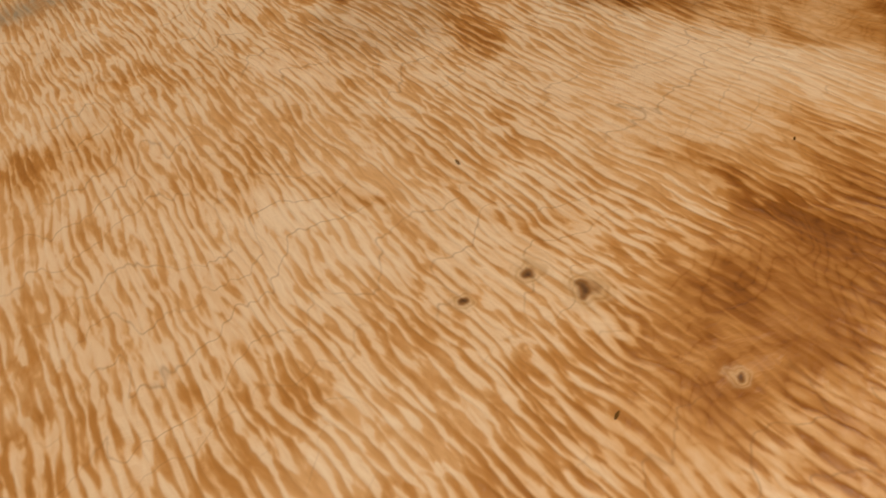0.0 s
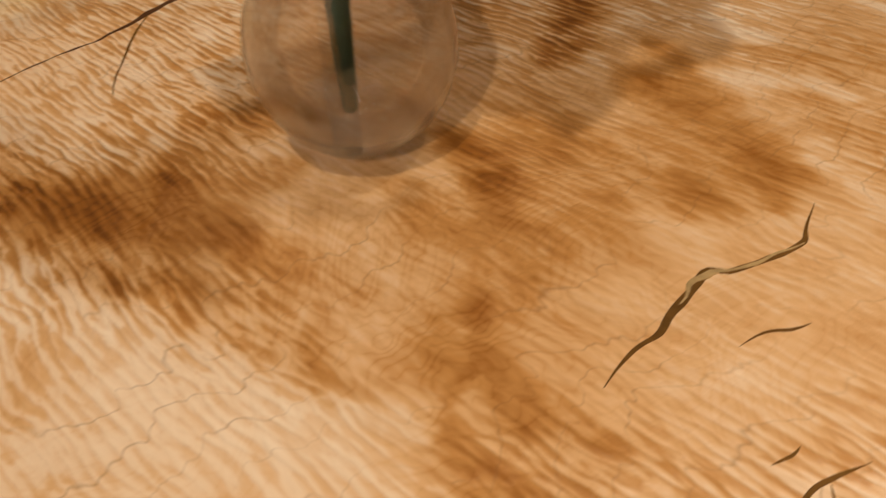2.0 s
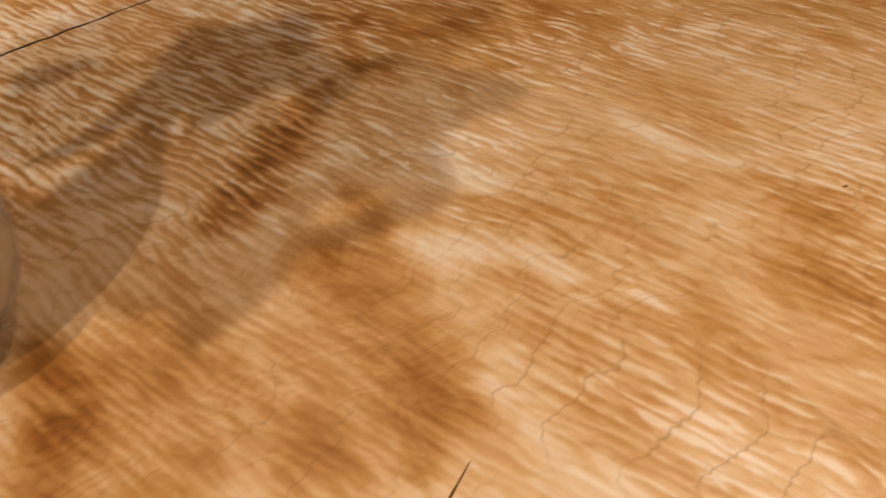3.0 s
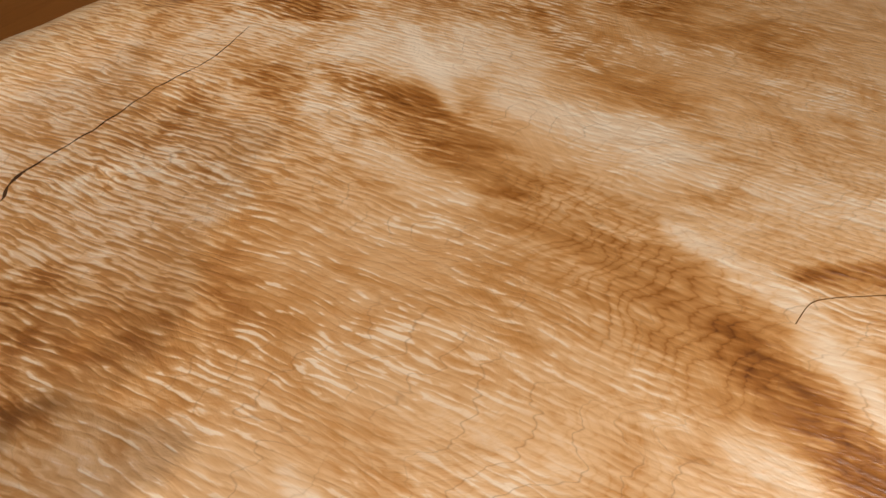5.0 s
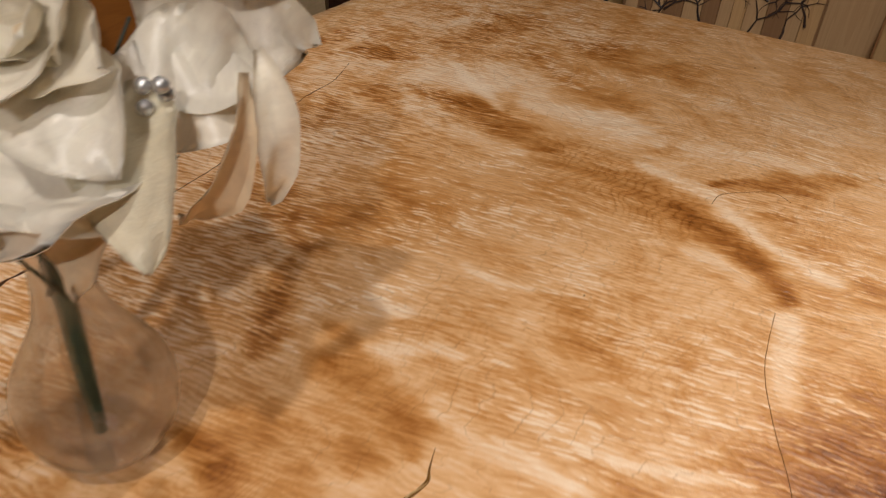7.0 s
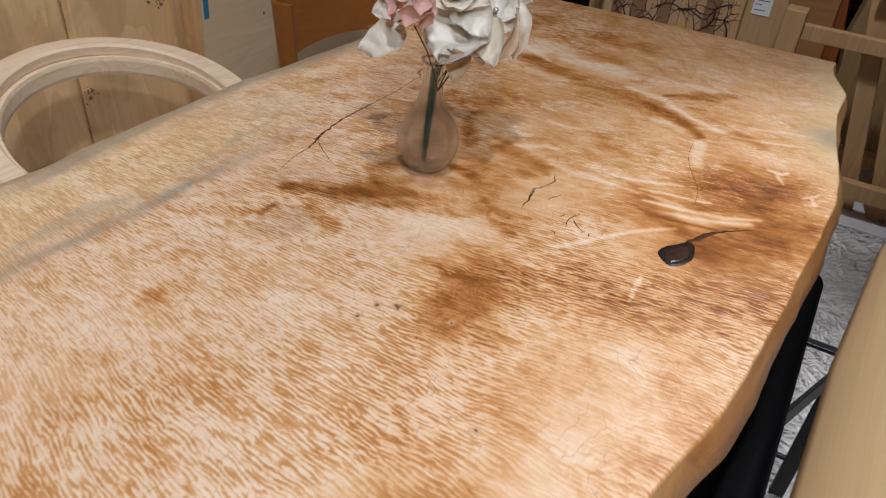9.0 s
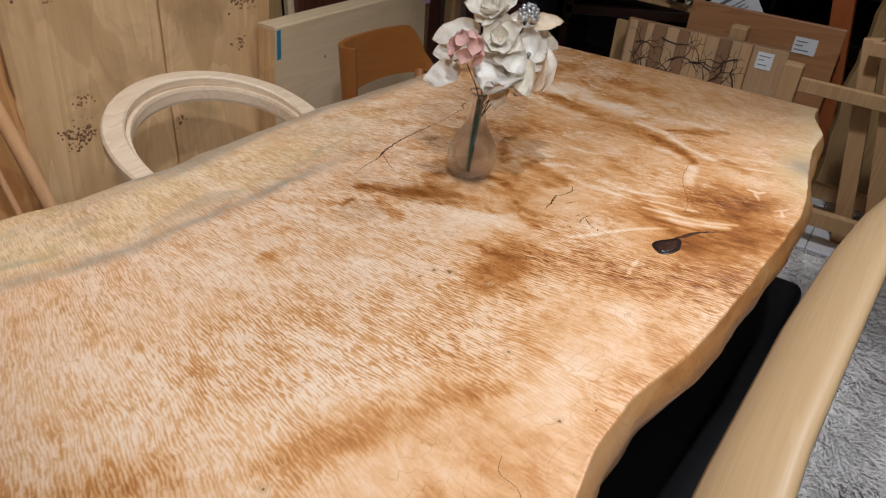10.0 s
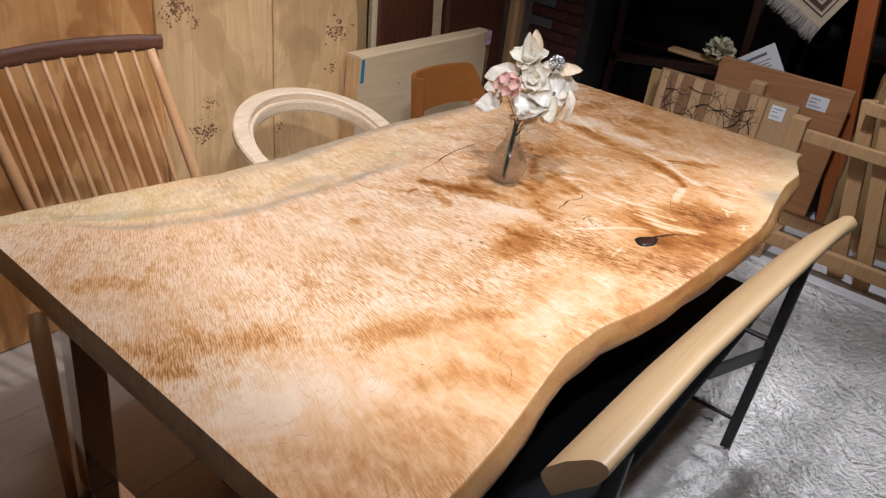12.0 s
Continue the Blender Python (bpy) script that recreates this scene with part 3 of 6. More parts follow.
DARK_MIDDLE = [
    # the first two and the last entry paint the bouquet's soft outer shadow
    (0.16, (0.628, 1.331, 0.016), (0.626, 1.364, 0.014), (0.627, 1.403, 0.018), (0.637, 1.453, 0.018)),
    (0.12, (0.657, 1.370, 0.019), (0.680, 1.397, 0.020), (0.665, 1.427, 0.021)),
    (0.34, (0.746, 1.211, 0.011), (0.749, 1.230, 0.012), (0.776, 1.224, 0.010), (0.784, 1.240, 0.005)),
    (0.16, (0.862, 1.384, 0.016), (0.880, 1.344, 0.014), (0.917, 1.344, 0.016)),
    (0.14, (0.568, 1.350, 0.026), (0.618, 1.350, 0.020)),
    (0.16, (0.637, 1.320, 0.015), (0.633, 1.349, 0.016), (0.623, 1.381, 0.011)),
]
DARK_FAR = [
    (0.42, (0.552, 1.651, 0.014), (0.590, 1.653, 0.018), (0.648, 1.627, 0.022), (0.693, 1.626, 0.026), (0.730, 1.621, 0.011)),
    (0.3, (0.594, 1.831, 0.029), (0.660, 1.789, 0.039), (0.711, 1.781, 0.030), (0.758, 1.773, 0.016)),
    (0.36, (0.681, 1.899, 0.027), (0.735, 1.886, 0.024), (0.772, 1.902, 0.028)),
    (0.36, (0.918, 1.661, 0.007), (0.947, 1.670, 0.007), (0.978, 1.682, 0.005)),
    (0.30, (0.957, 1.617, 0.004), (0.986, 1.627, 0.005)),
    (0.36, (0.894, 1.571, 0.009), (0.922, 1.567, 0.012), (0.943, 1.555, 0.013), (0.967, 1.542, 0.011)),
]
DARK_FAR_LEFT = [
    (0.2, (0.751, 1.622, 0.022), (0.815, 1.599, 0.029), (0.865, 1.582, 0.026), (0.900, 1.555, 0.013)),
    (0.3, (0.488, 1.786, 0.013), (0.501, 1.853, 0.020), (0.501, 1.934, 0.021)),
    (0.44, (0.309, 1.639, 0.011), (0.320, 1.687, 0.010)),
    (0.38, (0.394, 1.713, 0.013), (0.425, 1.714, 0.018), (0.455, 1.723, 0.013)),
    (0.26, (0.472, 1.594, 0.024), (0.510, 1.612, 0.021)),
    (0.3, (0.289, 1.125, 0.015), (0.327, 1.226, 0.020), (0.360, 1.304, 0.016)),
]
DARK_KNOT = [
    (0.3, (1.050, 1.352, 0.019), (1.093, 1.342, 0.041), (1.141, 1.339, 0.043)),
    (0.32, (1.092, 1.241, 0.024), (1.158, 1.301, 0.029)),
    (0.45, (1.040, 1.180, 0.016), (1.073, 1.168, 0.014), (1.095, 1.154, 0.017)),
    (0.26, (0.985, 1.153, 0.023), (1.022, 1.164, 0.023), (0.995, 1.206, 0.020)),
    (0.3, (0.998, 0.934, 0.033), (1.070, 0.934, 0.040), (1.124, 0.978, 0.051), (1.176, 1.038, 0.053), (1.208, 1.165, 0.047)),
    (0.5, (1.119, 1.136, 0.040), (1.177, 1.184, 0.040), (1.232, 1.281, 0.029)),
]
DARK_RIGHT = [
    (0.42, (1.074, 1.316, 0.038), (1.161, 1.390, 0.042), (1.153, 1.287, 0.035)),
    (0.36, (1.070, 1.546, 0.014), (1.107, 1.532, 0.013)),
    (0.36, (0.967, 1.707, 0.016), (1.014, 1.723, 0.013)),
    (0.14, (0.893, 0.859, 0.029), (0.905, 0.786, 0.026), (0.891, 0.717, 0.022)),
    (0.24, (0.610, 0.645, 0.017), (0.595, 0.611, 0.011)),
    (0.2, (0.609, 0.494, 0.011), (0.641, 0.506, 0.007)),
    (0.15, (0.898, 0.587, 0.024), (0.974, 0.593, 0.019)),
    (0.28, (0.943, 0.419, 0.020), (0.980, 0.499, 0.017), (1.023, 0.561, 0.012)),
    (0.24, (0.932, 0.388, 0.023), (0.890, 0.376, 0.017)),
]
DARK_NEAR_END = [
    (0.30, (0.666, -0.003, 0.015), (0.729, 0.041, 0.024), (0.764, 0.125, 0.021), (0.814, 0.229, 0.016)),
    (0.34, (0.748, -0.004, 0.013), (0.778, 0.043, 0.011)),
    (0.24, (0.899, 0.294, 0.013), (0.922, 0.372, 0.019), (0.972, 0.475, 0.022), (1.006, 0.547, 0.015)),
    (0.24, (0.467, 0.039, 0.016), (0.465, 0.095, 0.014)),
    (0.24, (1.061, 0.298, 0.018), (1.084, 0.361, 0.022), (1.141, 0.396, 0.029)),
    (0.2, (0.493, 0.099, 0.013), (0.552, 0.140, 0.013)),
    (0.14, (0.893, 0.577, 0.031), (0.892, 0.678, 0.027)),
    (0.26, (0.854, 0.914, 0.016), (0.974, 0.894, 0.026), (0.995, 0.963, 0.019)),
]
DARK_CURVE = [
    (0.5, (0.528, 1.638, 0.011), (0.609, 1.641, 0.015), (0.690, 1.623, 0.015)),
    (0.25, (0.747, 1.601, 0.019), (0.835, 1.595, 0.026), (0.882, 1.593, 0.016)),
    (0.50, (0.888, 1.579, 0.012), (0.932, 1.563, 0.015), (0.977, 1.530, 0.010), (1.018, 1.500, 0.005)),
    (0.42, (0.902, 1.642, 0.004), (0.935, 1.677, 0.005), (0.967, 1.682, 0.006), (1.002, 1.690, 0.004)),
    (0.3, (0.989, 1.729, 0.006), (1.024, 1.741, 0.007)),
    (0.4, (0.458, 1.334, 0.009), (0.505, 1.350, 0.010), (0.559, 1.354, 0.011), (0.563, 1.385, 0.009)),
    # sharp wedge: a leaf's cast shadow painted into the tone
    (0.55, (0.636, 1.303, 0.002), (0.655, 1.260, 0.011), (0.678, 1.225, 0.011), (0.693, 1.200, 0.008)),
    (0.34, (0.726, 1.250, 0.007), (0.761, 1.241, 0.007)),
    (0.42, (1.067, 1.344, 0.023), (1.098, 1.310, 0.025), (1.130, 1.282, 0.020)),
    (0.35, (0.764, 1.106, 0.012), (0.773, 1.079, 0.008)),
    (0.3, (0.754, 1.230, 0.015), (0.799, 1.207, 0.011), (0.850, 1.212, 0.007)),
    (0.34, (0.974, 1.224, 0.012), (1.019, 1.176, 0.016), (1.062, 1.178, 0.014)),
    (0.45, (1.054, 1.176, 0.003), (1.111, 1.187, 0.005), (1.161, 1.230, 0.004)),
]
DARK_ROUND = [
    (0.22, (0.745, 1.035, 0.035), (0.800, 1.075, 0.040), (0.860, 1.020, 0.030)),
    (0.5, (0.829, 1.013, 0.003), (0.849, 1.005, 0.008), (0.868, 1.008, 0.009)),
    (0.5, (0.817, 1.040, 0.005), (0.847, 1.033, 0.009)),
    (0.35, (0.751, 1.063, 0.015), (0.777, 1.080, 0.017), (0.793, 1.122, 0.018)),
    (0.25, (0.788, 1.023, 0.010), (0.801, 1.044, 0.011)),
    (0.36, (0.546, 0.814, 0.004), (0.566, 0.827, 0.005), (0.567, 0.861, 0.003)),
    (0.35, (0.910, 0.883, 0.002), (0.924, 0.892, 0.003), (0.935, 0.902, 0.003)),
]
PALE_CURVE = [
    (-0.4, (1.146, 1.443, 0.003), (1.166, 1.440, 0.003), (1.174, 1.455, 0.002)),
    (-0.4, (1.155, 1.445, 0.002), (1.169, 1.416, 0.002), (1.176, 1.403, 0.001)),
    (-0.36, (1.211, 1.376, 0.002), (1.223, 1.393, 0.002), (1.231, 1.407, 0.001)),
    (-0.36, (1.222, 1.386, 0.002), (1.231, 1.363, 0.002)),
    (-0.3, (1.062, 1.008, 0.002), (1.062, 0.975, 0.003), (1.067, 0.947, 0.002)),
    (-0.25, (0.939, 1.000, 0.003), (1.015, 1.108, 0.003), (1.064, 1.154, 0.003)),
    (-0.26, (0.518, 1.742, 0.005), (0.603, 1.689, 0.007), (0.645, 1.659, 0.003)),
    (-0.24, (0.829, 1.642, 0.006), (0.881, 1.631, 0.008), (0.916, 1.619, 0.007), (0.960, 1.584, 0.006), (0.996, 1.565, 0.006), (1.039, 1.550, 0.007)),
    (-0.22, (0.919, 1.515, 0.005), (0.946, 1.513, 0.009), (0.972, 1.499, 0.007)),
    (-0.15, (1.041, 1.191, 0.003), (1.083, 1.202, 0.003), (1.122, 1.218, 0.003), (1.157, 1.237, 0.003)),
    (-0.2, (0.838, 1.224, 0.003), (0.892, 1.218, 0.004), (0.938, 1.222, 0.003)),
    (-0.2, (0.963, 1.226, 0.002), (1.012, 1.229, 0.002), (1.055, 1.227, 0.002)),
]
PALE_FAR = [
    (-0.26, (0.510, 1.697, 0.019), (0.570, 1.706, 0.029), (0.596, 1.764, 0.027), (0.659, 1.740, 0.017)),
    (-0.26, (0.657, 1.705, 0.011), (0.712, 1.707, 0.019), (0.773, 1.707, 0.024), (0.820, 1.708, 0.012)),
    (-0.18, (0.870, 1.714, 0.018), (0.925, 1.727, 0.021), (0.964, 1.736, 0.016)),
    (-0.2, (0.626, 1.592, 0.010), (0.687, 1.580, 0.011), (0.717, 1.580, 0.006)),
    (-0.16, (0.526, 1.636, 0.009), (0.573, 1.609, 0.016), (0.599, 1.589, 0.015)),
    (-0.28, (1.014, 1.465, 0.008), (1.039, 1.376, 0.007)),
]
PALE_LINES = [
    (-0.34, (1.000, 1.205, 0.003), (1.060, 1.215, 0.004), (1.120, 1.232, 0.004), (1.165, 1.262, 0.003)), (-0.26, (0.985, 1.240, 0.003), (1.040, 1.252, 0.003), (1.090, 1.262, 0.002)),
    (-0.26, (0.930, 1.255, 0.003), (0.990, 1.270, 0.003), (1.040, 1.290, 0.002)), (-0.24, (0.880, 1.230, 0.002), (0.940, 1.225, 0.003), (0.985, 1.222, 0.002)),
    (-0.24, (1.080, 1.600, 0.003), (1.140, 1.625, 0.004), (1.200, 1.640, 0.003)), (-0.24, (1.060, 1.540, 0.003), (1.120, 1.556, 0.003), (1.180, 1.580, 0.003)),
]
PALE_REST = [
    (-0.24, (0.723, 1.294, 0.005), (0.747, 1.294, 0.006), (0.763, 1.300, 0.003)),
    (-0.24, (0.759, 1.250, 0.005), (0.780, 1.263, 0.008), (0.802, 1.281, 0.005), (0.820, 1.281, 0.004)),
    (-0.22, (0.767, 1.378, 0.004), (0.790, 1.374, 0.005), (0.826, 1.380, 0.004)),
    (-0.22, (1.037, 1.189, 0.006), (1.099, 1.206, 0.008), (1.153, 1.235, 0.006)),
    (-0.12, (0.827, 0.648, 0.012), (0.844, 0.654, 0.012), (0.832, 0.631, 0.009)),
    (-0.14, (0.914, 0.027, 0.035), (0.957, 0.146, 0.043), (1.001, 0.213, 0.033)),
    (-0.14, (0.736, 1.187, 0.016), (0.782, 1.181, 0.020)),
    (-0.16, (0.727, 0.941, 0.027), (0.797, 0.981, 0.028)),
    (-0.14, (1.100, 0.575, 0.033), (1.109, 0.802, 0.033)),
]
CALM = [
    (0.90, 0.80, 0.06, 0.03, 98, 0.8), (0.79, 1.12, 0.15, 0.12, 40, 1.0), (0.70, 1.00, 0.10, 0.04, 30, 0.7), (0.87, 1.42, 0.17, 0.10, 80, 0.55), (1.12, 1.18, 0.16, 0.10, 50, 0.7), (0.80, 1.60, 0.16, 0.045, 155, 0.8),
    (1.10, 0.38, 0.22, 0.14, 70, 0.75), (1.00, 0.12, 0.20, 0.14, 70, 0.55), (0.80, 0.92, 0.09, 0.07, 30, 0.6), (1.10, 0.78, 0.12, 0.10, 60, 0.55), (0.94, 0.44, 0.12, 0.05, 70, 0.6), (0.92, 1.565, 0.07, 0.05, 154, 0.7),
]


def grain_turn(x, y):
    """The direction of the ripples, radians from the x axis."""
    return -0.772 + 0.398 * y + 1.567 * y**2 - 1.385 * y**3 + 0.318 * y**4 + 0.317 * x - 0.308 * x * y


def make_table():
    table = thing("dining_table", "long live-edge curly wood slab table on steel legs", "table", m=pose(0.7, 1.05, 0))
    rows, cols = 700, 330
    s = np.linspace(0, 1, rows)[:, None]
    t = np.linspace(0, 1, cols)[None, :]
    y_mid = s * 2.1
    left, right = left_edge(y_mid), right_edge(y_mid)
    left = left + 0.0025 * fractal(y_mid, y_mid * 0, 18, 3, 2)
    right = right + 0.0025 * fractal(y_mid, y_mid * 0 + 7, 18, 4, 2)
    # (outwards, height) of the live sides, from the top down
    side_r = [(0.0, 0.0), (0.0014, -0.0007), (0.0032, -0.005), (0.010, -0.022), (0.019, -0.040), (0.017, -0.056), (0.008, -THICK)]
    side_l = [(0.0, -0.0085), (0.005, -0.0105), (0.009, -0.015), (0.014, -0.026), (0.010, -0.046), (0.002, -0.058), (-0.006, -THICK)]
    xs = [left + 0.004 + (right - left - 0.008) * t]
    inset = xs[0] - left
    fall = 0.008 * np.clip(1 - inset / 0.034, 0, 1) ** 2 * (1 + 0.5 * fractal(xs[0], y_mid + 0 * xs[0], 14, 141))
    zs = [-fall]
    for o, h in side_r:
        bulge = 1 + 0.5 * fractal(y_mid, y_mid * 0 + h * 40, 7, 8, 2)
        xs.append(right + o * bulge - 0.002)
        zs.append(np.full((rows, 1), h))
    for o, h in side_l[::-1]:
        bulge = 1 + 0.6 * fractal(y_mid, y_mid * 0 - h * 40, 7, 18, 2)
        xs.append(left - o * bulge + 0.002)
        zs.append(np.full((rows, 1), h))
    X, Z = np.concatenate(xs, 1), np.concatenate(zs, 1) + TOP
    near, far = 0.004 - 0.042 * (X - 0.26), 2.09 + 0.035 * X
    Y = near + (far - near) * s
    n = X.shape[1]
    verts = np.stack([X, Y, Z], -1).reshape(-1, 3)
    i = np.arange(rows - 1)[:, None] * n + np.arange(n)[None, :]
    j = np.arange(rows - 1)[:, None] * n + (np.arange(n)[None, :] + 1) % n
    faces = np.stack([i, j, j + n, i + n], -1).reshape(-1, 4)
    caps = np.concatenate([verts[:n], verts[-n:]])
    base = len(verts)
    verts = np.concatenate([verts, caps])
    polys = faces.tolist() + [list(range(base + n - 1, base - 1, -1)), list(range(base + n, base + 2 * n))]
    me = bpy.data.meshes.new("slab")
    shift = np.array([0.7, 1.05, 0])
    me.from_pydata((verts - shift).tolist(), [], polys)
    me.materials.append(M_TABLE)
    smooth = np.ones(len(polys), bool)
    smooth[-2:] = False
    me.polygons.foreach_set("use_smooth", smooth)
    x, y = verts[:, 0], verts[:, 1]
    # ripple coordinates: follow each line to a common meridian
    px, py = x.copy(), y.copy()
    length = np.zeros_like(x)
    step = (0.7 - x) / 24
    for _ in range(24):
        a = np.tan(np.clip(grain_turn(px, py), -1.1, 1.1))
        px, py = px + step, py + a * step
        length -= step * np.sqrt(1 + a * a)
    py = py + 0.0034 * fractal(x, y, 17, 71, 2) + 0.008 * fractal(x, y, 6, 77, 2)
    flow = np.stack([py, length], -1)
    loops = np.empty(len(me.loops), int)
    me.loops.foreach_get("vertex_index", loops)
    me.uv_layers.new(name="flow").data.foreach_set("uv", flow[loops].ravel())
    # tones of the wood, with the bouquet's shadows painted in
    inner = np.interp(y, (0, .12, .2, .3, .41, .55, .72, .95, 1.1, 1.3, 1.6, 2.1), (.14, .24, .314, .356, .397, .42, .43, .435, .43, .36, .33, .34))
    inner = inner + 0.012 * fractal(x, y, 9, 41) + 0.004 * fractal(x, y, 40, 47)
    lx = left_edge(y)
    width = np.maximum(inner - lx, 0.02)
    across = (x - lx) / width
    streaks = fractal(across * 1.6 + 0.25 * fractal(x, y, 7, 44), y * 1.1, 2.2, 151)
    greys = np.clip(1.8 * fractal(across * 1.7 + 0.3 * fractal(x, y, 8, 45), y * 1.0, 2.4, 171) - 0.25, 0, 0.5) * np.clip((1.0 - across) * 5, 0, 1) * np.clip((1.5 - y) * 3, 0, 1)
    sap = np.clip((1.0 - across) * 6, 0, 1) * np.clip((1.45 - y) * 2.2, 0.25, 1) * np.clip(0.82 + 0.7 * streaks, 0.15, 1.1)
    rx = right_edge(y)
    sap_r = np.clip(1 - (rx - x) / (0.10 + 0.03 * fractal(x, y, 20, 55)), 0, 1) * np.clip((y - 1.42) * 6, 0, 1) * 0.9
    sap = np.clip(np.maximum(sap, sap_r), 0, 1)
    streak = 0.8 * np.exp(-(((across - 1.02) / 0.075) ** 2)) * np.clip((1.15 - y) * 3, 0, 1) * np.clip((y - 0.08) * 6, 0, 1)
    rim = 1.8 * np.exp(-(((x - lx - 0.010) / 0.034) ** 2)) * np.clip((y - 0.45) * 4, 0, 1) * np.clip((1.75 - y) * 2, 0.2, 1) * (0.70 + 0.9 * fractal(x * 5, y, 7, 61))
    spot = np.exp(-(((y - 1.66) / 0.06) ** 2)) * np.exp(-(((rx - x) / 0.045) ** 2)) * 1.1
    grey = np.clip(np.maximum.reduce([streak * (0.95 + 0.6 * fractal(x * 4, y, 12, 63)), rim, spot, greys]), 0, 1)
    calm = blobs(x, y, CALM, 51)
    darks = [DARK_BAND, DARK_BY_CRACK, DARK_NEAR, DARK_MIDDLE, DARK_FAR, DARK_FAR_LEFT, DARK_KNOT, DARK_RIGHT, DARK_NEAR_END, DARK_CURVE, DARK_ROUND]
    rise = np.zeros_like(x)
    for k, items in enumerate(darks):
        f = flames(x, y, items, 21 + 3 * k)
        rise = np.maximum(rise, f) + 0.15 * np.minimum(rise, f)
    ease = flames(x, y, PALE_FAR, 81) + flames(x, y, PALE_REST, 87) + flames(x, y, PALE_LINES, 89) + flames(x, y, PALE_CURVE, 91)
    far = np.clip((y - 0.98) * 3.2, 0, 1) * np.clip(np.maximum((x - 0.44) * 6, (y - 1.30) * 4), 0, 1)
    right = np.clip((x - 0.85) * 5, 0, 1)
    tone = 0.30 + 0.165 * far + 0.16 * right * (1 - far) + 0.06 * fractal(x, y, 5, 90) + 0.05 * fractal(x, y, 16, 93)
    tone = tone - 0.07 * np.clip((x - 0.90) * 5, 0, 1) * np.clip((y - 1.45) * 5, 0, 1)
    tone = tone + 0.60 * np.clip(rise, 0, 0.75) * (1 - 0.55 * sap) - ease
    # how strongly the painted crest sheen shows, more towards the far half
    sheen_crests = np.clip(0.10 + (y - 0.95) * 2.2, 0.10, 0.75) * (1 - 0.8 * calm)
    amp = 0.78 + 0.2 * np.clip((y - 0.30) * 3, -0.5, 1) - 0.72 * calm - 0.30 * np.clip((x - 0.92) * 6, 0, 1) * np.clip((1.0 - y) * 5, 0, 1)
    amp = np.clip((amp - 0.5 * np.clip(rise - 0.3, 0, 1)) * (1 - 0.74 * far * np.clip((x - 0.52) * 5, 0.2, 1)) + 0.30 * fractal(x, y, 9, 95), 0.08, 1.1)
    swirls = np.clip(0.9 * calm * np.clip(1.5 * (1.35 - y), 0, 1) + 0.35 * np.clip(rise - 0.2, 0, 1), 0, 1) * np.clip((y - 0.5) * 3, 0.25, 1)
    rings = np.clip(flames(x, y, DARK_FAR_LEFT[:1], 61) * 4 + 0.5 * np.clip((y - 1.15) * 5, 0, 1) * np.clip((x - 0.70) * 6, 0, 1) + 0.3 * fractal(x, y, 6, 98), 0, 1)
    side = np.where(x > 0.7, np.clip((TOP - 0.0004 - verts[:, 2]) / 0.003, 0, 1), np.clip((TOP - 0.012 - verts[:, 2]) / 0.008, 0, 1))
    amp, rings, swirls, sap, grey = amp * (1 - 0.92 * side), rings * (1 - side), swirls * (1 - side), sap * (1 - 0.6 * side), grey * (1 - 0.7 * side)
    one = np.ones_like(x)
    for name, chans in (("tone", (tone, sap, grey)), ("look", (amp, rings, swirls)), ("gloss", (sheen_crests, side, 0 * x))):
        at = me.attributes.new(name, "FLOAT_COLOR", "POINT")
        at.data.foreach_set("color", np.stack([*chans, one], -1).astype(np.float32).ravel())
    slab = new("tabletop", me)
    slab.parent = table
    tagged(slab, "thick curly figured slab with wavy live edges")
    return table


TABLE = make_table()
TABLE_AT = Vector((0.7, 1.05, 0))


def curve_through(points, closed=False, step=0.0025):
    """Evenly smooth line through points of any dimension."""
    P = [np.array(p, float) for p in points]
    n = len(P)
    out = []
    for i in range(n if closed else n - 1):
        pick = (lambda k: P[k % n]) if closed else (lambda k: P[min(max(k, 0), n - 1)])
        p0, p1, p2, p3 = pick(i - 1), pick(i), pick(i + 1), pick(i + 2)
        count = max(2, int(np.linalg.norm((p2 - p1)[:2]) / step))
        for j in range(count):
            t = j / count
            out.append(0.5 * (2 * p1 + (p2 - p0) * t + (2 * p0 - 5 * p1 + 4 * p2 - p3) * t * t + (3 * p1 - p0 - 3 * p2 + p3) * t**3))
    if not closed:
        out.append(P[-1])
    return out


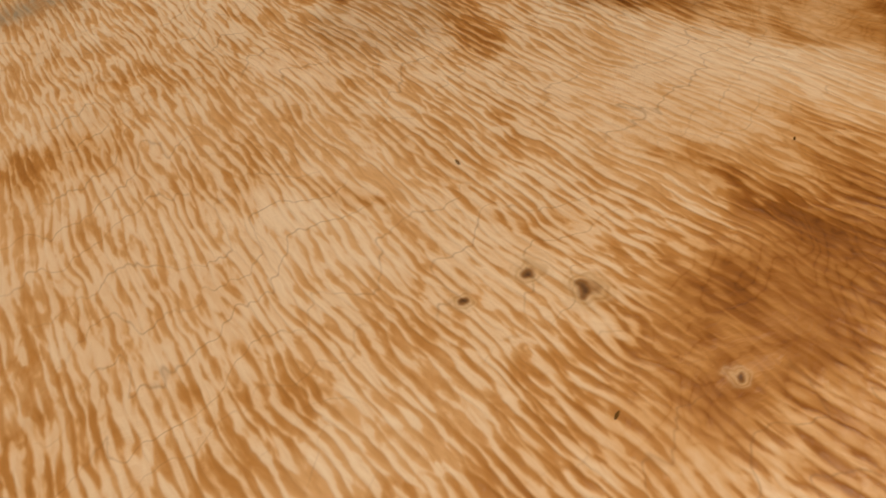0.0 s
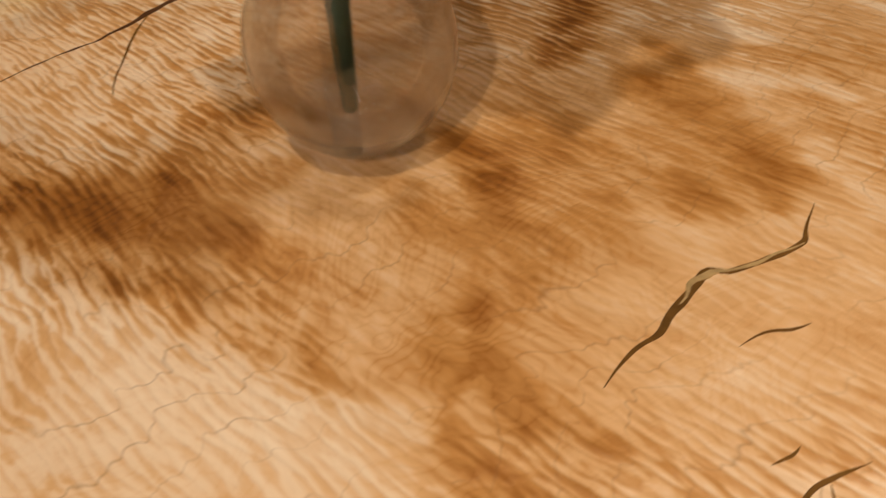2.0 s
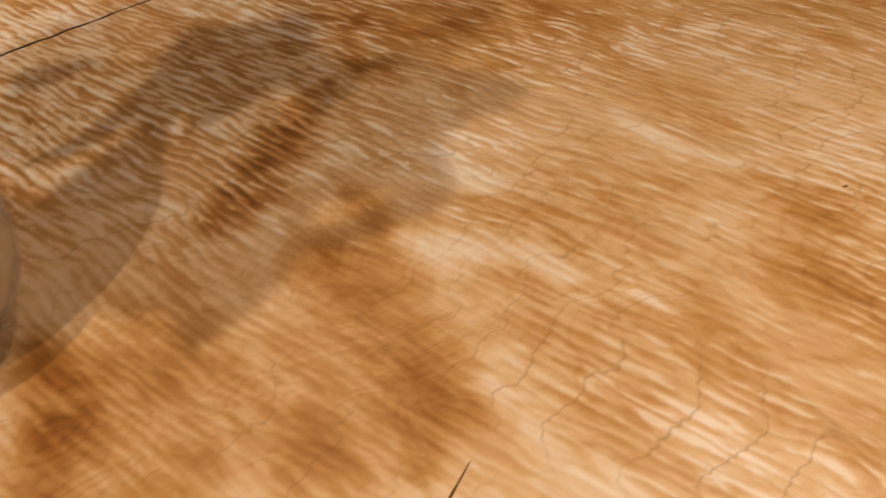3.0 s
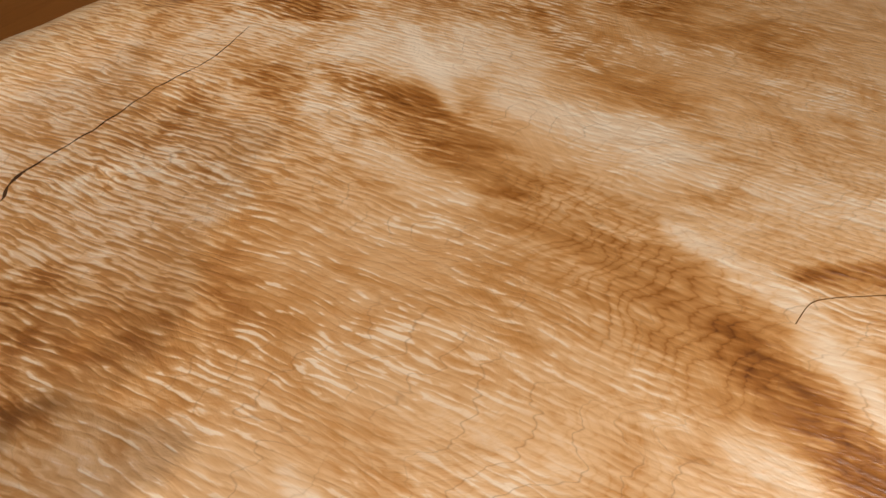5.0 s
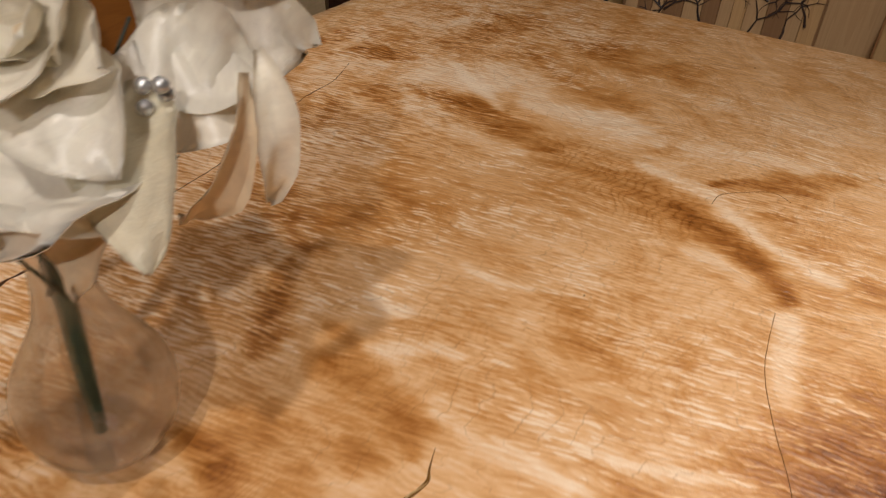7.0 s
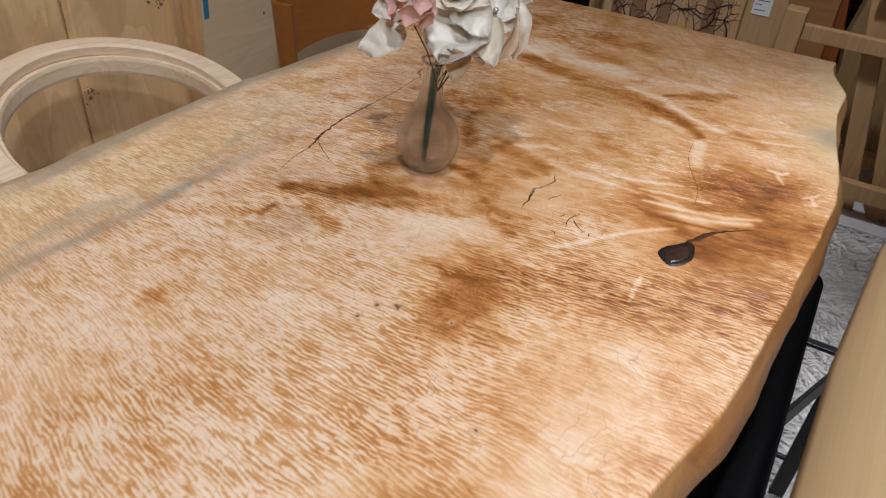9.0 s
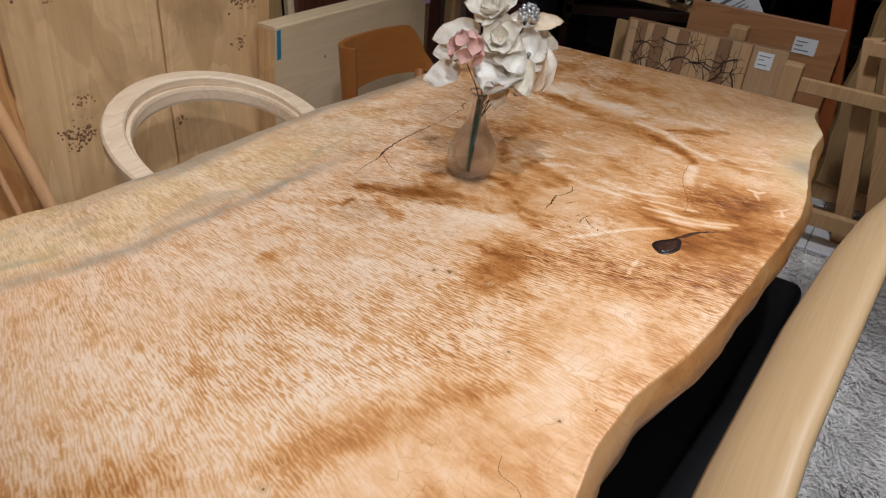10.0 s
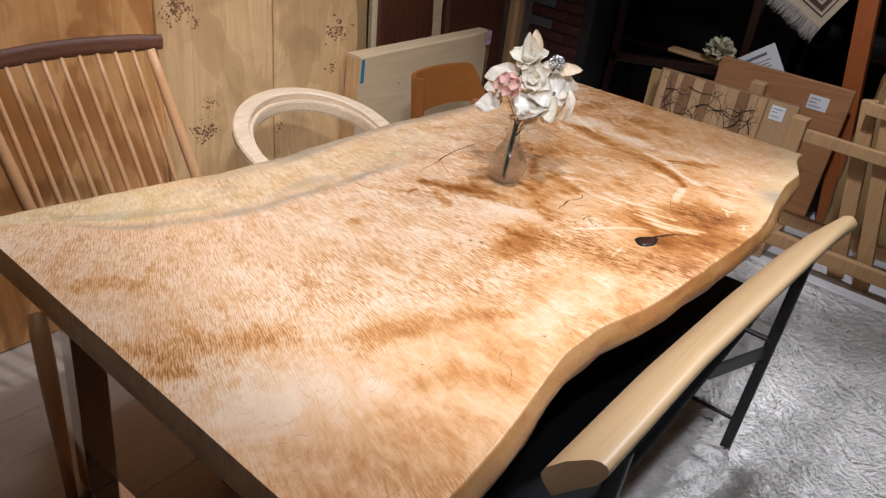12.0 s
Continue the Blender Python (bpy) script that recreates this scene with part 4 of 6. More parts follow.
def ribbon(points, widths, seed, thick=0.0007, rough=0.25):
    """A thin uneven inlay along a line on the tabletop."""
    rng = random.Random(seed)
    fine = curve_through([(p[0], p[1], w) for p, w in zip(points, widths)])
    wob = [[(rng.uniform(0.3, 1.0), rng.uniform(60, 420), rng.uniform(0, 6.3)) for _ in range(5)] for _ in range(3)]
    bm = bmesh.new()
    rows = []
    run = 0.0
    for i, q in enumerate(fine):
        d = fine[min(i + 1, len(fine) - 1)] - fine[max(i - 1, 0)]
        d = Vector((d[0], d[1])).normalized()
        run += float(np.linalg.norm((q - fine[max(i - 1, 0)])[:2]))
        n, w = Vector((-d.y, d.x)), max(float(q[2]), 0.0002)
        e = [rough * sum(k * math.sin(f * run + a) for k, f, a in one) / 1.8 for one in wob]
        p = Vector((q[0], q[1])) + n * w * e[2] * 0.5
        a, b = max(0.1, 1 + e[0]) * w / 2, max(0.1, 1 + e[1]) * w / 2
        rows.append([bm.verts.new(Vector((p.x + n.x * o, p.y + n.y * o, TOP + h)) - TABLE_AT) for o, h in ((a, -0.0005), (a * 0.7, thick), (-b * 0.7, thick), (-b, -0.0005))])
    for r, q in zip(rows, rows[1:]):
        for k in range(4):
            bm.faces.new((r[k], r[(k + 1) % 4], q[(k + 1) % 4], q[k]))
    bm.faces.new(rows[0][::-1])
    bm.faces.new(rows[-1])
    bmesh.ops.recalc_face_normals(bm, faces=bm.faces[:])
    return bm


def inlay(outline, seed, rim=0.0008, floor=0.0003):
    """A patch with a smooth closed outline, its rim raised a little and its middle dished."""
    rng = random.Random(seed)
    line = curve_through(outline, True)
    c = sum(line) / len(line)
    bm = bmesh.new()
    rings = []
    for k, h in ((1.0, -0.0006), (0.93, rim), (0.75, floor), (0.4, floor * 1.4)):
        rings.append([bm.verts.new(Vector((*(c + (p - c) * k), TOP + h + (rng.uniform(0, 0.0004) if k < 0.9 else 0))) - TABLE_AT) for p in line])
    n = len(line)
    for r, q in zip(rings, rings[1:]):
        for k in range(n):
            bm.faces.new((r[k], r[(k + 1) % n], q[(k + 1) % n], q[k]))
    bm.faces.new(rings[-1])
    bm.faces.new(rings[0][::-1])
    bmesh.ops.recalc_face_normals(bm, faces=bm.faces[:])
    return bm


def cracks():
    mm = 0.001
    main = [(.853, 1.199), (.859, 1.183), (.864, 1.174), (.861, 1.163), (.857, 1.149), (.853, 1.138), (.848, 1.133), (.848, 1.124), (.851, 1.110), (.855, 1.094), (.854, 1.078), (.858, 1.060)]
    part("crack", ribbon(main, [0.3 * mm, 1.6 * mm, 3.4 * mm, 4.0 * mm, 3.4 * mm, 3.6 * mm, 4.4 * mm, 4.6 * mm, 4.0 * mm, 3.2 * mm, 2.2 * mm, 0.5 * mm], 1, 0.0003, 0.3), M_CRACK, TABLE, "brown crack in the wood")
    part("crack_filler", ribbon(main[2:9], [0.6 * mm, 1.2 * mm, 2.0 * mm, 2.6 * mm, 3.2 * mm, 2.8 * mm, 0.8 * mm], 2, 0.0006, 0.5), M_FILL, TABLE, "tan resin filler in the crack")
    west = [(.506, .935), (.496, .980), (.494, 1.022), (.484, 1.058), (.475, 1.108), (.472, 1.157), (.473, 1.206), (.474, 1.245), (.476, 1.300), (.474, 1.350), (.471, 1.381)]
    part("crack", ribbon(west, [0.4 * mm, 1.0 * mm, 2.4 * mm, 5.4 * mm, 4.2 * mm, 3.2 * mm, 2.6 * mm, 1.8 * mm, 1.2 * mm, 1.2 * mm, 1.6 * mm], 3, 0.0002, 0.5), M_KNOT, TABLE)
    north = [(.471, 1.381), (.474, 1.400), (.459, 1.415), (.453, 1.449), (.448, 1.487), (.436, 1.550), (.434, 1.601), (.415, 1.657)]
    part("crack", ribbon(north, [1.6 * mm, 2.6 * mm, 2.6 * mm, 1.6 * mm, 1.6 * mm, 1.2 * mm, 1.0 * mm, 0.4 * mm], 4, 0.0002, 0.6), M_KNOT, TABLE)
    small = [
        ([(.484, 1.058), (.502, 1.040), (.519, 1.027), (.540, 1.012), (.559, 1.002)], 1.6), ([(.889, 1.139), (.886, 1.131), (.880, 1.122), (.878, 1.110)], 1.5),
        ([(.933, 1.103), (.928, 1.088), (.926, 1.076), (.933, 1.051)], 2.2), ([(.929, 1.086), (.944, 1.070), (.957, 1.061)], 3.2),
        ([(.915, 1.091), (.913, 1.078)], 2.0), ([(.913, 1.036), (.921, 1.035), (.926, 1.029)], 2.6), ([(.964, 1.062), (.967, 1.053)], 3.0),
    ]
    for k, (line, w) in enumerate(small):
        if len(line) == 2:
            (ax, ay), (bx, by) = line
            line = [line[0], (ax * 0.6 + bx * 0.4 + 0.001, ay * 0.6 + by * 0.4), line[1]]
        n = len(line)
        part("crack", ribbon(line, [w * mm * (0.12 if i in (0, n - 1) else 1.0) for i in range(n)], 10 + k, 0.0002, 0.4), M_CRACK, TABLE)
    hairs = [
        [(1.007, 1.474), (1.016, 1.405), (1.035, 1.352), (1.061, 1.294), (1.070, 1.241)], [(.913, 1.608), (.915, 1.630), (.933, 1.649), (.958, 1.667), (.978, 1.659)],
        [(1.092, .469), (1.102, .444), (1.134, .433), (1.160, .385)],
    ]
    for k, line in enumerate(hairs):
        part("hair_crack", ribbon(line, [0.7 * mm] * len(line), 30 + k, 0.0003), M_CRACK, TABLE)
    # burnt knot hole with its tail
    part("knot_hole", inlay([(1.061, 1.077), (1.065, 1.096), (1.078, 1.114), (1.090, 1.131), (1.101, 1.127), (1.106, 1.108), (1.108, 1.088), (1.100, 1.066), (1.087, 1.053), (1.072, 1.061)], 40), M_DARKFILL, TABLE, "black glossy knot hole", True)
    part("knot_hole_tail", ribbon([(1.088, 1.120), (1.096, 1.142), (1.108, 1.166), (1.127, 1.190), (1.143, 1.206), (1.165, 1.226)], [7 * mm, 9 * mm, 11 * mm, 6 * mm, 3 * mm, 0.3 * mm], 41, 0.0003, 0.35), M_KNOT, TABLE, "burnt brown tail of the knot hole", True)
    part("knot_core", inlay([(1.068, 1.080), (1.073, 1.094), (1.083, 1.110), (1.092, 1.119), (1.098, 1.115), (1.102, 1.102), (1.101, 1.086), (1.094, 1.070), (1.085, 1.062), (1.075, 1.068)], 43, 0.0013, 0.0009), M_KNOTCORE, TABLE, "brown glossy resin in the knot", True)
    # pin knots
    rng = random.Random(5)
    for x, y, r in [(.883, .728, .0013), (.868, 1.402, .0008), (.737, .776, .0014), (.837, .909, .0009), (1.152, 1.395, .0018), (1.22, 1.377, .0015), (.857, 1.985, .0014), (1.02, .33, .0015), (1.151, .611, .0015)]:
        a = rng.uniform(0, 3.1)
        d = Vector((math.cos(a), math.sin(a))) * r * 1.6
        part("pin_knot", ribbon([Vector((x, y)) - d, Vector((x, y)), Vector((x, y)) + d], [r * 0.5, r * 1.6, r * 0.4], rng.randrange(999), 0.0003, 0.3), M_CRACK, TABLE)


cracks()


def table_legs():
    for y0 in (0.133, 1.93):
        at = -TABLE_AT
        for x0 in (0.266, 1.08):
            part("leg", box((x0 - 0.021, y0 - 0.037, 0.0), (x0 + 0.021, y0 + 0.037, 0.645), 0.002, 2, Matrix.Translation(at)), M_STEEL, TABLE, "brushed steel flat leg")
        part("foot_bar", box((0.2875, y0 - 0.034, 0.003), (1.0585, y0 + 0.034, 0.02), 0.002, 1, Matrix.Translation(at)), M_STEEL, TABLE)
        part("top_plate", box((0.245, y0 - 0.06, 0.6455), (1.125, y0 + 0.06, 0.6555), 0.001, 1, Matrix.Translation(at)), M_BLACKSTEEL, TABLE, "black steel mounting plate")


table_legs()


# ---- vase and flowers ----
VASE_AT = (0.679, 1.0835)


def make_vase():
    outer = [(0.014, 0.0), (0.020, 0.0012), (0.029, 0.0065), (0.0375, 0.0155), (0.0445, 0.028), (0.0482, 0.043), (0.0480, 0.056), (0.0445, 0.070), (0.0370, 0.084), (0.0285, 0.098), (0.0215, 0.113), (0.0170, 0.130), (0.0148, 0.148), (0.0146, 0.162), (0.0158, 0.172), (0.0180, 0.1775)]
    inner = [(0.0165, 0.1770), (0.0144, 0.171), (0.0132, 0.161), (0.0134, 0.148), (0.0155, 0.130), (0.0200, 0.113), (0.0270, 0.098), (0.0356, 0.084), (0.0431, 0.070), (0.0466, 0.056), (0.0468, 0.043), (0.0430, 0.028), (0.0358, 0.0168), (0.027, 0.0090), (0.016, 0.0050), (0.004, 0.0042)]
    vase = thing("vase", "clear glass bud vase with a round belly", "vase", m=pose(*VASE_AT, TOP + 0.0006))
    part("glass_body", lathe(outer + inner, 72), M_GLASS, vase, "", True)
    lip = [(0.0174 + 0.0014 * math.cos(a), 0.1790 + 0.0013 * math.sin(a)) for a in (2 * math.pi * k / 10 for k in range(11))]
    bm = bmesh.new()
    rings = [[bm.verts.new((r * math.cos(q), r * math.sin(q), z)) for q in (2 * math.pi * k / 48 for k in range(48))] for r, z in lip[:-1]]
    for r, q in zip(rings, rings[1:] + rings[:1]):
        for k in range(48):
            bm.faces.new((r[k], r[(k + 1) % 48], q[(k + 1) % 48], q[k]))
    bmesh.ops.recalc_face_normals(bm, faces=bm.faces[:])
    part("lip", bm, M_GLASS, vase, "rounded glass lip", True)
    return vase


make_vase()


def leaf_mesh(length, width, bend=0.0, cup=0.3, ruffle=0.1, tip=0.6, seed=0, rows=14, cols=8, thick=0.0007):
    """A petal or leaf along +x, its face up, with a fold, a bend and a wavy rim."""
    rng = random.Random(seed)
    ph = [rng.uniform(0, 6.3) for _ in range(4)]
    pts = []
    for i in range(rows + 1):
        s = i / rows
        w = width * 0.5 * (math.sin(math.pi * min(1, 0.04 + s ** (0.5 + tip) * 0.96)) ** 0.75)
        a = bend * s
        cx = length * (math.sin(a) / bend if abs(bend) > 1e-3 else s)
        cz = length * ((1 - math.cos(a)) / bend if abs(bend) > 1e-3 else 0)
        row = []
        for j in range(cols + 1):
            t = 2 * j / cols - 1
            h = cup * w * t * t + ruffle * width * 0.35 * abs(t) ** 1.5 * math.sin(s * 8 + ph[0] + 2.2 * t) + ruffle * width * 0.12 * math.sin(s * 19 + ph[1] + 3 * t)
            x = cx - math.sin(a) * h + ruffle * width * 0.10 * math.sin(11 * t + ph[2]) * s
            row.append((x, w * t * (1 - 0.15 * abs(cup)), cz + math.cos(a) * h))
        pts.append(row)
    bm = bmesh.new()
    uv = bm.loops.layers.uv.new("leaf")
    sheets = [[[bm.verts.new((x, y, z + o)) for x, y, z in row] for row in pts] for o in (0, -thick)]
    for k, g in enumerate(sheets):
        for i in range(rows):
            for j in range(cols):
                q = [(i, j), (i, j + 1), (i + 1, j + 1), (i + 1, j)]
                if k == 0:
                    q = q[::-1]
                f = bm.faces.new([g[a][b] for a, b in q])
                for loop, (a, b) in zip(f.loops, q):
                    loop[uv].uv = (b / cols, a / rows)
    top, low = sheets
    rim = [(i, 0) for i in range(rows + 1)] + [(rows, j) for j in range(1, cols + 1)] + [(i, cols) for i in range(rows - 1, -1, -1)] + [(0, j) for j in range(cols - 1, 0, -1)]
    for (a, b), (c, d) in zip(rim, rim[1:] + rim[:1]):
        bm.faces.new((top[a][b], top[c][d], low[c][d], low[a][b]))
    return bm


def aimed(at, ahead, face=(0, 0, 1)):
    """A pose at a place whose x axis runs ahead and whose z axis leans to the face direction."""
    x = Vector(ahead).normalized()
    y = Vector(face).cross(x).normalized()
    z = x.cross(y)
    return Matrix.Translation(at) @ Matrix((x, y, z)).transposed().to_4x4()


def make_bouquet():
    at = Vector((VASE_AT[0], VASE_AT[1], TOP + 0.02))
    bouquet = thing("bouquet", "artificial bouquet of ivory, pearl and pink flowers standing in the vase", "flowers", m=pose(*at))

    def put(name, bm, m, material, parent=bouquet, label=""):
        bmesh.ops.transform(bm, matrix=Matrix.Translation(-at) @ m, verts=bm.verts)
        return part(name, bm, material, parent, label, True)

    def leaf(p, q, width, material, face=(0, 0, 1), bend=0.5, cup=0.25, ruffle=0.25, tip=0.5, seed=0, name="leaf", parent=bouquet):
        p, q = Vector(p), Vector(q)
        return put(name, leaf_mesh((q - p).length, width, bend, cup, ruffle, tip, seed), aimed(p, q - p, face), material, parent)

    neck = Vector((0.686, 1.078, 0.875))
    # green bundle in the glass, then single wires
    put("stem_bundle", tube([(0.675, 1.080, 0.734), (0.678, 1.080, 0.79), (0.681, 1.081, 0.84), (0.684, 1.080, 0.885)], [0.004, 0.0055, 0.006, 0.006], 10), Matrix(), M_STEM, label="dark green stem bundle")
    heads = [(0.692, 0.993, 0.982), (0.668, 1.109, 1.030), (0.718, 1.141, 1.010), (0.748, 1.088, 0.970), (0.718, 1.073, 0.940), (0.753, 1.193, 0.970), (0.773, 1.113, 0.960), (0.693, 1.103, 0.995)]
    for k, h in enumerate(heads):
        h = neck.lerp(Vector(h), 0.9)
        a = neck + Vector((0.006 * math.cos(k * 2.1), 0.006 * math.sin(k * 2.1), -0.02))
        mid = a.lerp(h, 0.5) + Vector((0, 0, 0.012))
        put("stem", tube([a, a.lerp(mid, 0.5) + Vector((0, 0, 0.004)), mid, h], [0.0012, 0.0011, 0.0011, 0.0009], 6), Matrix(), M_TWIGSTEM)

    def magnolia(centre, axis, size, seed, petals=6):
        centre, axis = Vector(centre), Vector(axis).normalized()
        side = axis.orthogonal().normalized()
        flower = put("flower", tube([centre - axis * 0.012, centre + axis * 0.004], [0.004, 0.006], 8), Matrix(), M_CREAMLEAF, label="ivory magnolia flower")
        rng = random.Random(seed)
        for k in range(petals + 3):
            inner = k >= petals
            a = 2 * math.pi * k / (3 if inner else petals) + rng.uniform(-0.2, 0.2)
            out = (Matrix.Rotation(a, 3, axis) @ side).normalized()
            d = (out + axis * (1.0 if inner else 0.12 + 0.35 * (k % 2))).normalized()
            long = size * rng.uniform(0.90, 1.08) * (0.62 if inner else 1.0)
            bm = leaf_mesh(long, long * 0.95, 0.55, 0.34, 0.16, 0.30, seed * 31 + k, 14, 10)
            bmesh.ops.transform(bm, matrix=Matrix.Translation(-at) @ aimed(centre, d, axis - out * 0.4), verts=bm.verts)
            part("petal", bm, M_WHITEPETAL, flower, "", True)

    magnolia((0.668, 1.109, 1.035), (0.10, -0.55, 0.9), 0.056, 3)
    magnolia((0.702, 1.093, 0.997), (0.35, -0.75, 0.65), 0.056, 7)
    # dusty pink hydrangea
    pink = put("hydrangea", tube([(0.694, 0.984, 0.978), (0.698, 0.974, 0.996)], [0.004, 0.008], 8), Matrix(), M_PINK, label="dusty pink hydrangea head")
    rng = random.Random(12)
    for k in range(14):
        z = 1 - 1.45 * (k + 0.5) / 14
        a = k * 2.4
        r = math.sqrt(max(0, 1 - z * z))
        d = Vector((r * math.cos(a), r * math.sin(a), z))
        c = Vector((0.694, 0.988, 1.000)) + d * 0.022
        side = d.orthogonal().normalized()
        for q in range(4):
            o = Matrix.Rotation(q * math.pi / 2 + k, 3, d) @ side
            bm = leaf_mesh(0.018, 0.020, 0.6, 0.30, 0.10, 0.15, k * 5 + q, 8, 6, 0.0005)
            bmesh.ops.transform(bm, matrix=Matrix.Translation(-at) @ aimed(c, o + d * 0.25, d), verts=bm.verts)
            part("petal", bm, M_PINK, pink, "", True)
    # silver berries
    berries = put("berry_cluster", tube([(0.716, 1.141, 1.005), (0.724, 1.145, 1.030)], [0.002, 0.003], 6), Matrix(), M_TWIGSTEM, label="cluster of silver berries")
    for k in range(30):
        z = 1 - 1.6 * (k + 0.5) / 30
        a = k * 2.4
        r = math.sqrt(max(0, 1 - z * z))
        bm = bmesh.new()
        bmesh.ops.create_icosphere(bm, subdivisions=2, radius=0.0042, matrix=Matrix.Translation(Vector((0.727, 1.146, 1.041)) + Vector((r * math.cos(a), r * math.sin(a), z)) * 0.017 - at))
        part("berry", bm, M_BERRY, berries, "", True)
    for k, (x, y, z) in enumerate([(0.742, 1.115, 0.977), (0.749, 1.121, 0.973), (0.746, 1.111, 0.969), (0.753, 1.116, 0.980)]):
        bm = bmesh.new()
        bmesh.ops.create_icosphere(bm, subdivisions=2, radius=0.0042, matrix=Matrix.Translation(Vector((x, y, z)) - at))
        part("berry", bm, M_BERRY, berries, "", True)
    # large leaves
    leaf((0.708, 1.113, 0.970), (0.730, 1.018, 0.947), 0.105, M_PEARL, (0.4, -0.3, 0.9), -0.7, 0.18, 0.30, 0.25, 1)
    leaf((0.713, 1.103, 0.953), (0.723, 1.041, 0.910), 0.100, M_PEARL, (0.4, -0.8, 0.5), 0.9, -0.30, 0.26, 0.2, 2)
    leaf((0.723, 1.118, 0.973), (0.786, 1.055, 0.940), 0.056, M_GLITTER, (0.2, -0.6, 0.8), -0.6, 0.15, 0.22, 0.3, 3)
    leaf((0.772, 1.148, 0.980), (0.800, 1.102, 0.884), 0.022, M_CREAMLEAF, (0.9, -0.2, 0.3), -1.5, 0.7, 0.45, 0.6, 4)
    leaf((0.765, 1.163, 0.985), (0.826, 1.132, 0.926), 0.024, M_WHITEPETAL, (0.7, -0.3, 0.7), -1.6, 0.55, 0.35, 0.6, 5)
    leaf((0.713, 1.138, 0.990), (0.776, 1.193, 0.985), 0.085, M_PEARL, (0.4, -0.7, 0.7), -0.5, 0.2, 0.34, 0.2, 6)
    leaf((0.716, 1.123, 0.983), (0.778, 1.158, 0.957), 0.075, M_PEARL, (0.4, -0.7, 0.7), -0.5, 0.2, 0.34, 0.25, 16)
    leaf((0.668, 1.115, 1.040), (0.661, 1.101, 1.110), 0.036, M_WHITEPETAL, (0.5, -0.8, 0.2), 0.3, 0.4, 0.18, 0.5, 7)
    leaf((0.680, 1.123, 1.043), (0.675, 1.111, 1.112), 0.034, M_CREAMLEAF, (0.6, -0.7, 0.1), -0.5, 0.5, 0.18, 0.5, 8)
    leaf((0.693, 1.128, 1.025), (0.746, 1.163, 1.035), 0.036, M_WHITEPETAL, (0.3, -0.7, 0.7), -0.6, 0.35, 0.20, 0.5, 9)
    leaf((0.723, 1.148, 1.020), (0.781, 1.183, 1.041), 0.036, M_CREAMLEAF, (0.3, -0.7, 0.7), -0.5, 0.3, 0.20, 0.5, 10)
    leaf((0.663, 1.088, 1.010), (0.583, 1.043, 0.995), 0.054, M_WHITEPETAL, (0.2, -0.7, 0.8), -0.6, 0.3, 0.20, 0.4, 11)
    leaf((0.660, 1.078, 0.980), (0.590, 1.043, 0.963), 0.056, M_PEARL, (0.3, -0.7, 0.7), -0.4, 0.2, 0.25, 0.35, 12)
    leaf((0.682, 0.995, 0.964), (0.627, 0.961, 0.936), 0.050, M_PEARL, (0.3, -0.7, 0.6), -0.3, 0.12, 0.30, 0.45, 13)
    leaf((0.708, 1.098, 0.940), (0.733, 1.055, 0.888), 0.042, M_CREAMLEAF, (0.5, -0.7, 0.5), -0.5, 0.3, 0.35, 0.3, 14)
    leaf((0.708, 1.088, 0.985), (0.768, 1.068, 0.970), 0.062, M_PEARL, (0.4, -0.6, 0.7), -0.6, 0.25, 0.25, 0.25, 15)


make_bouquet()


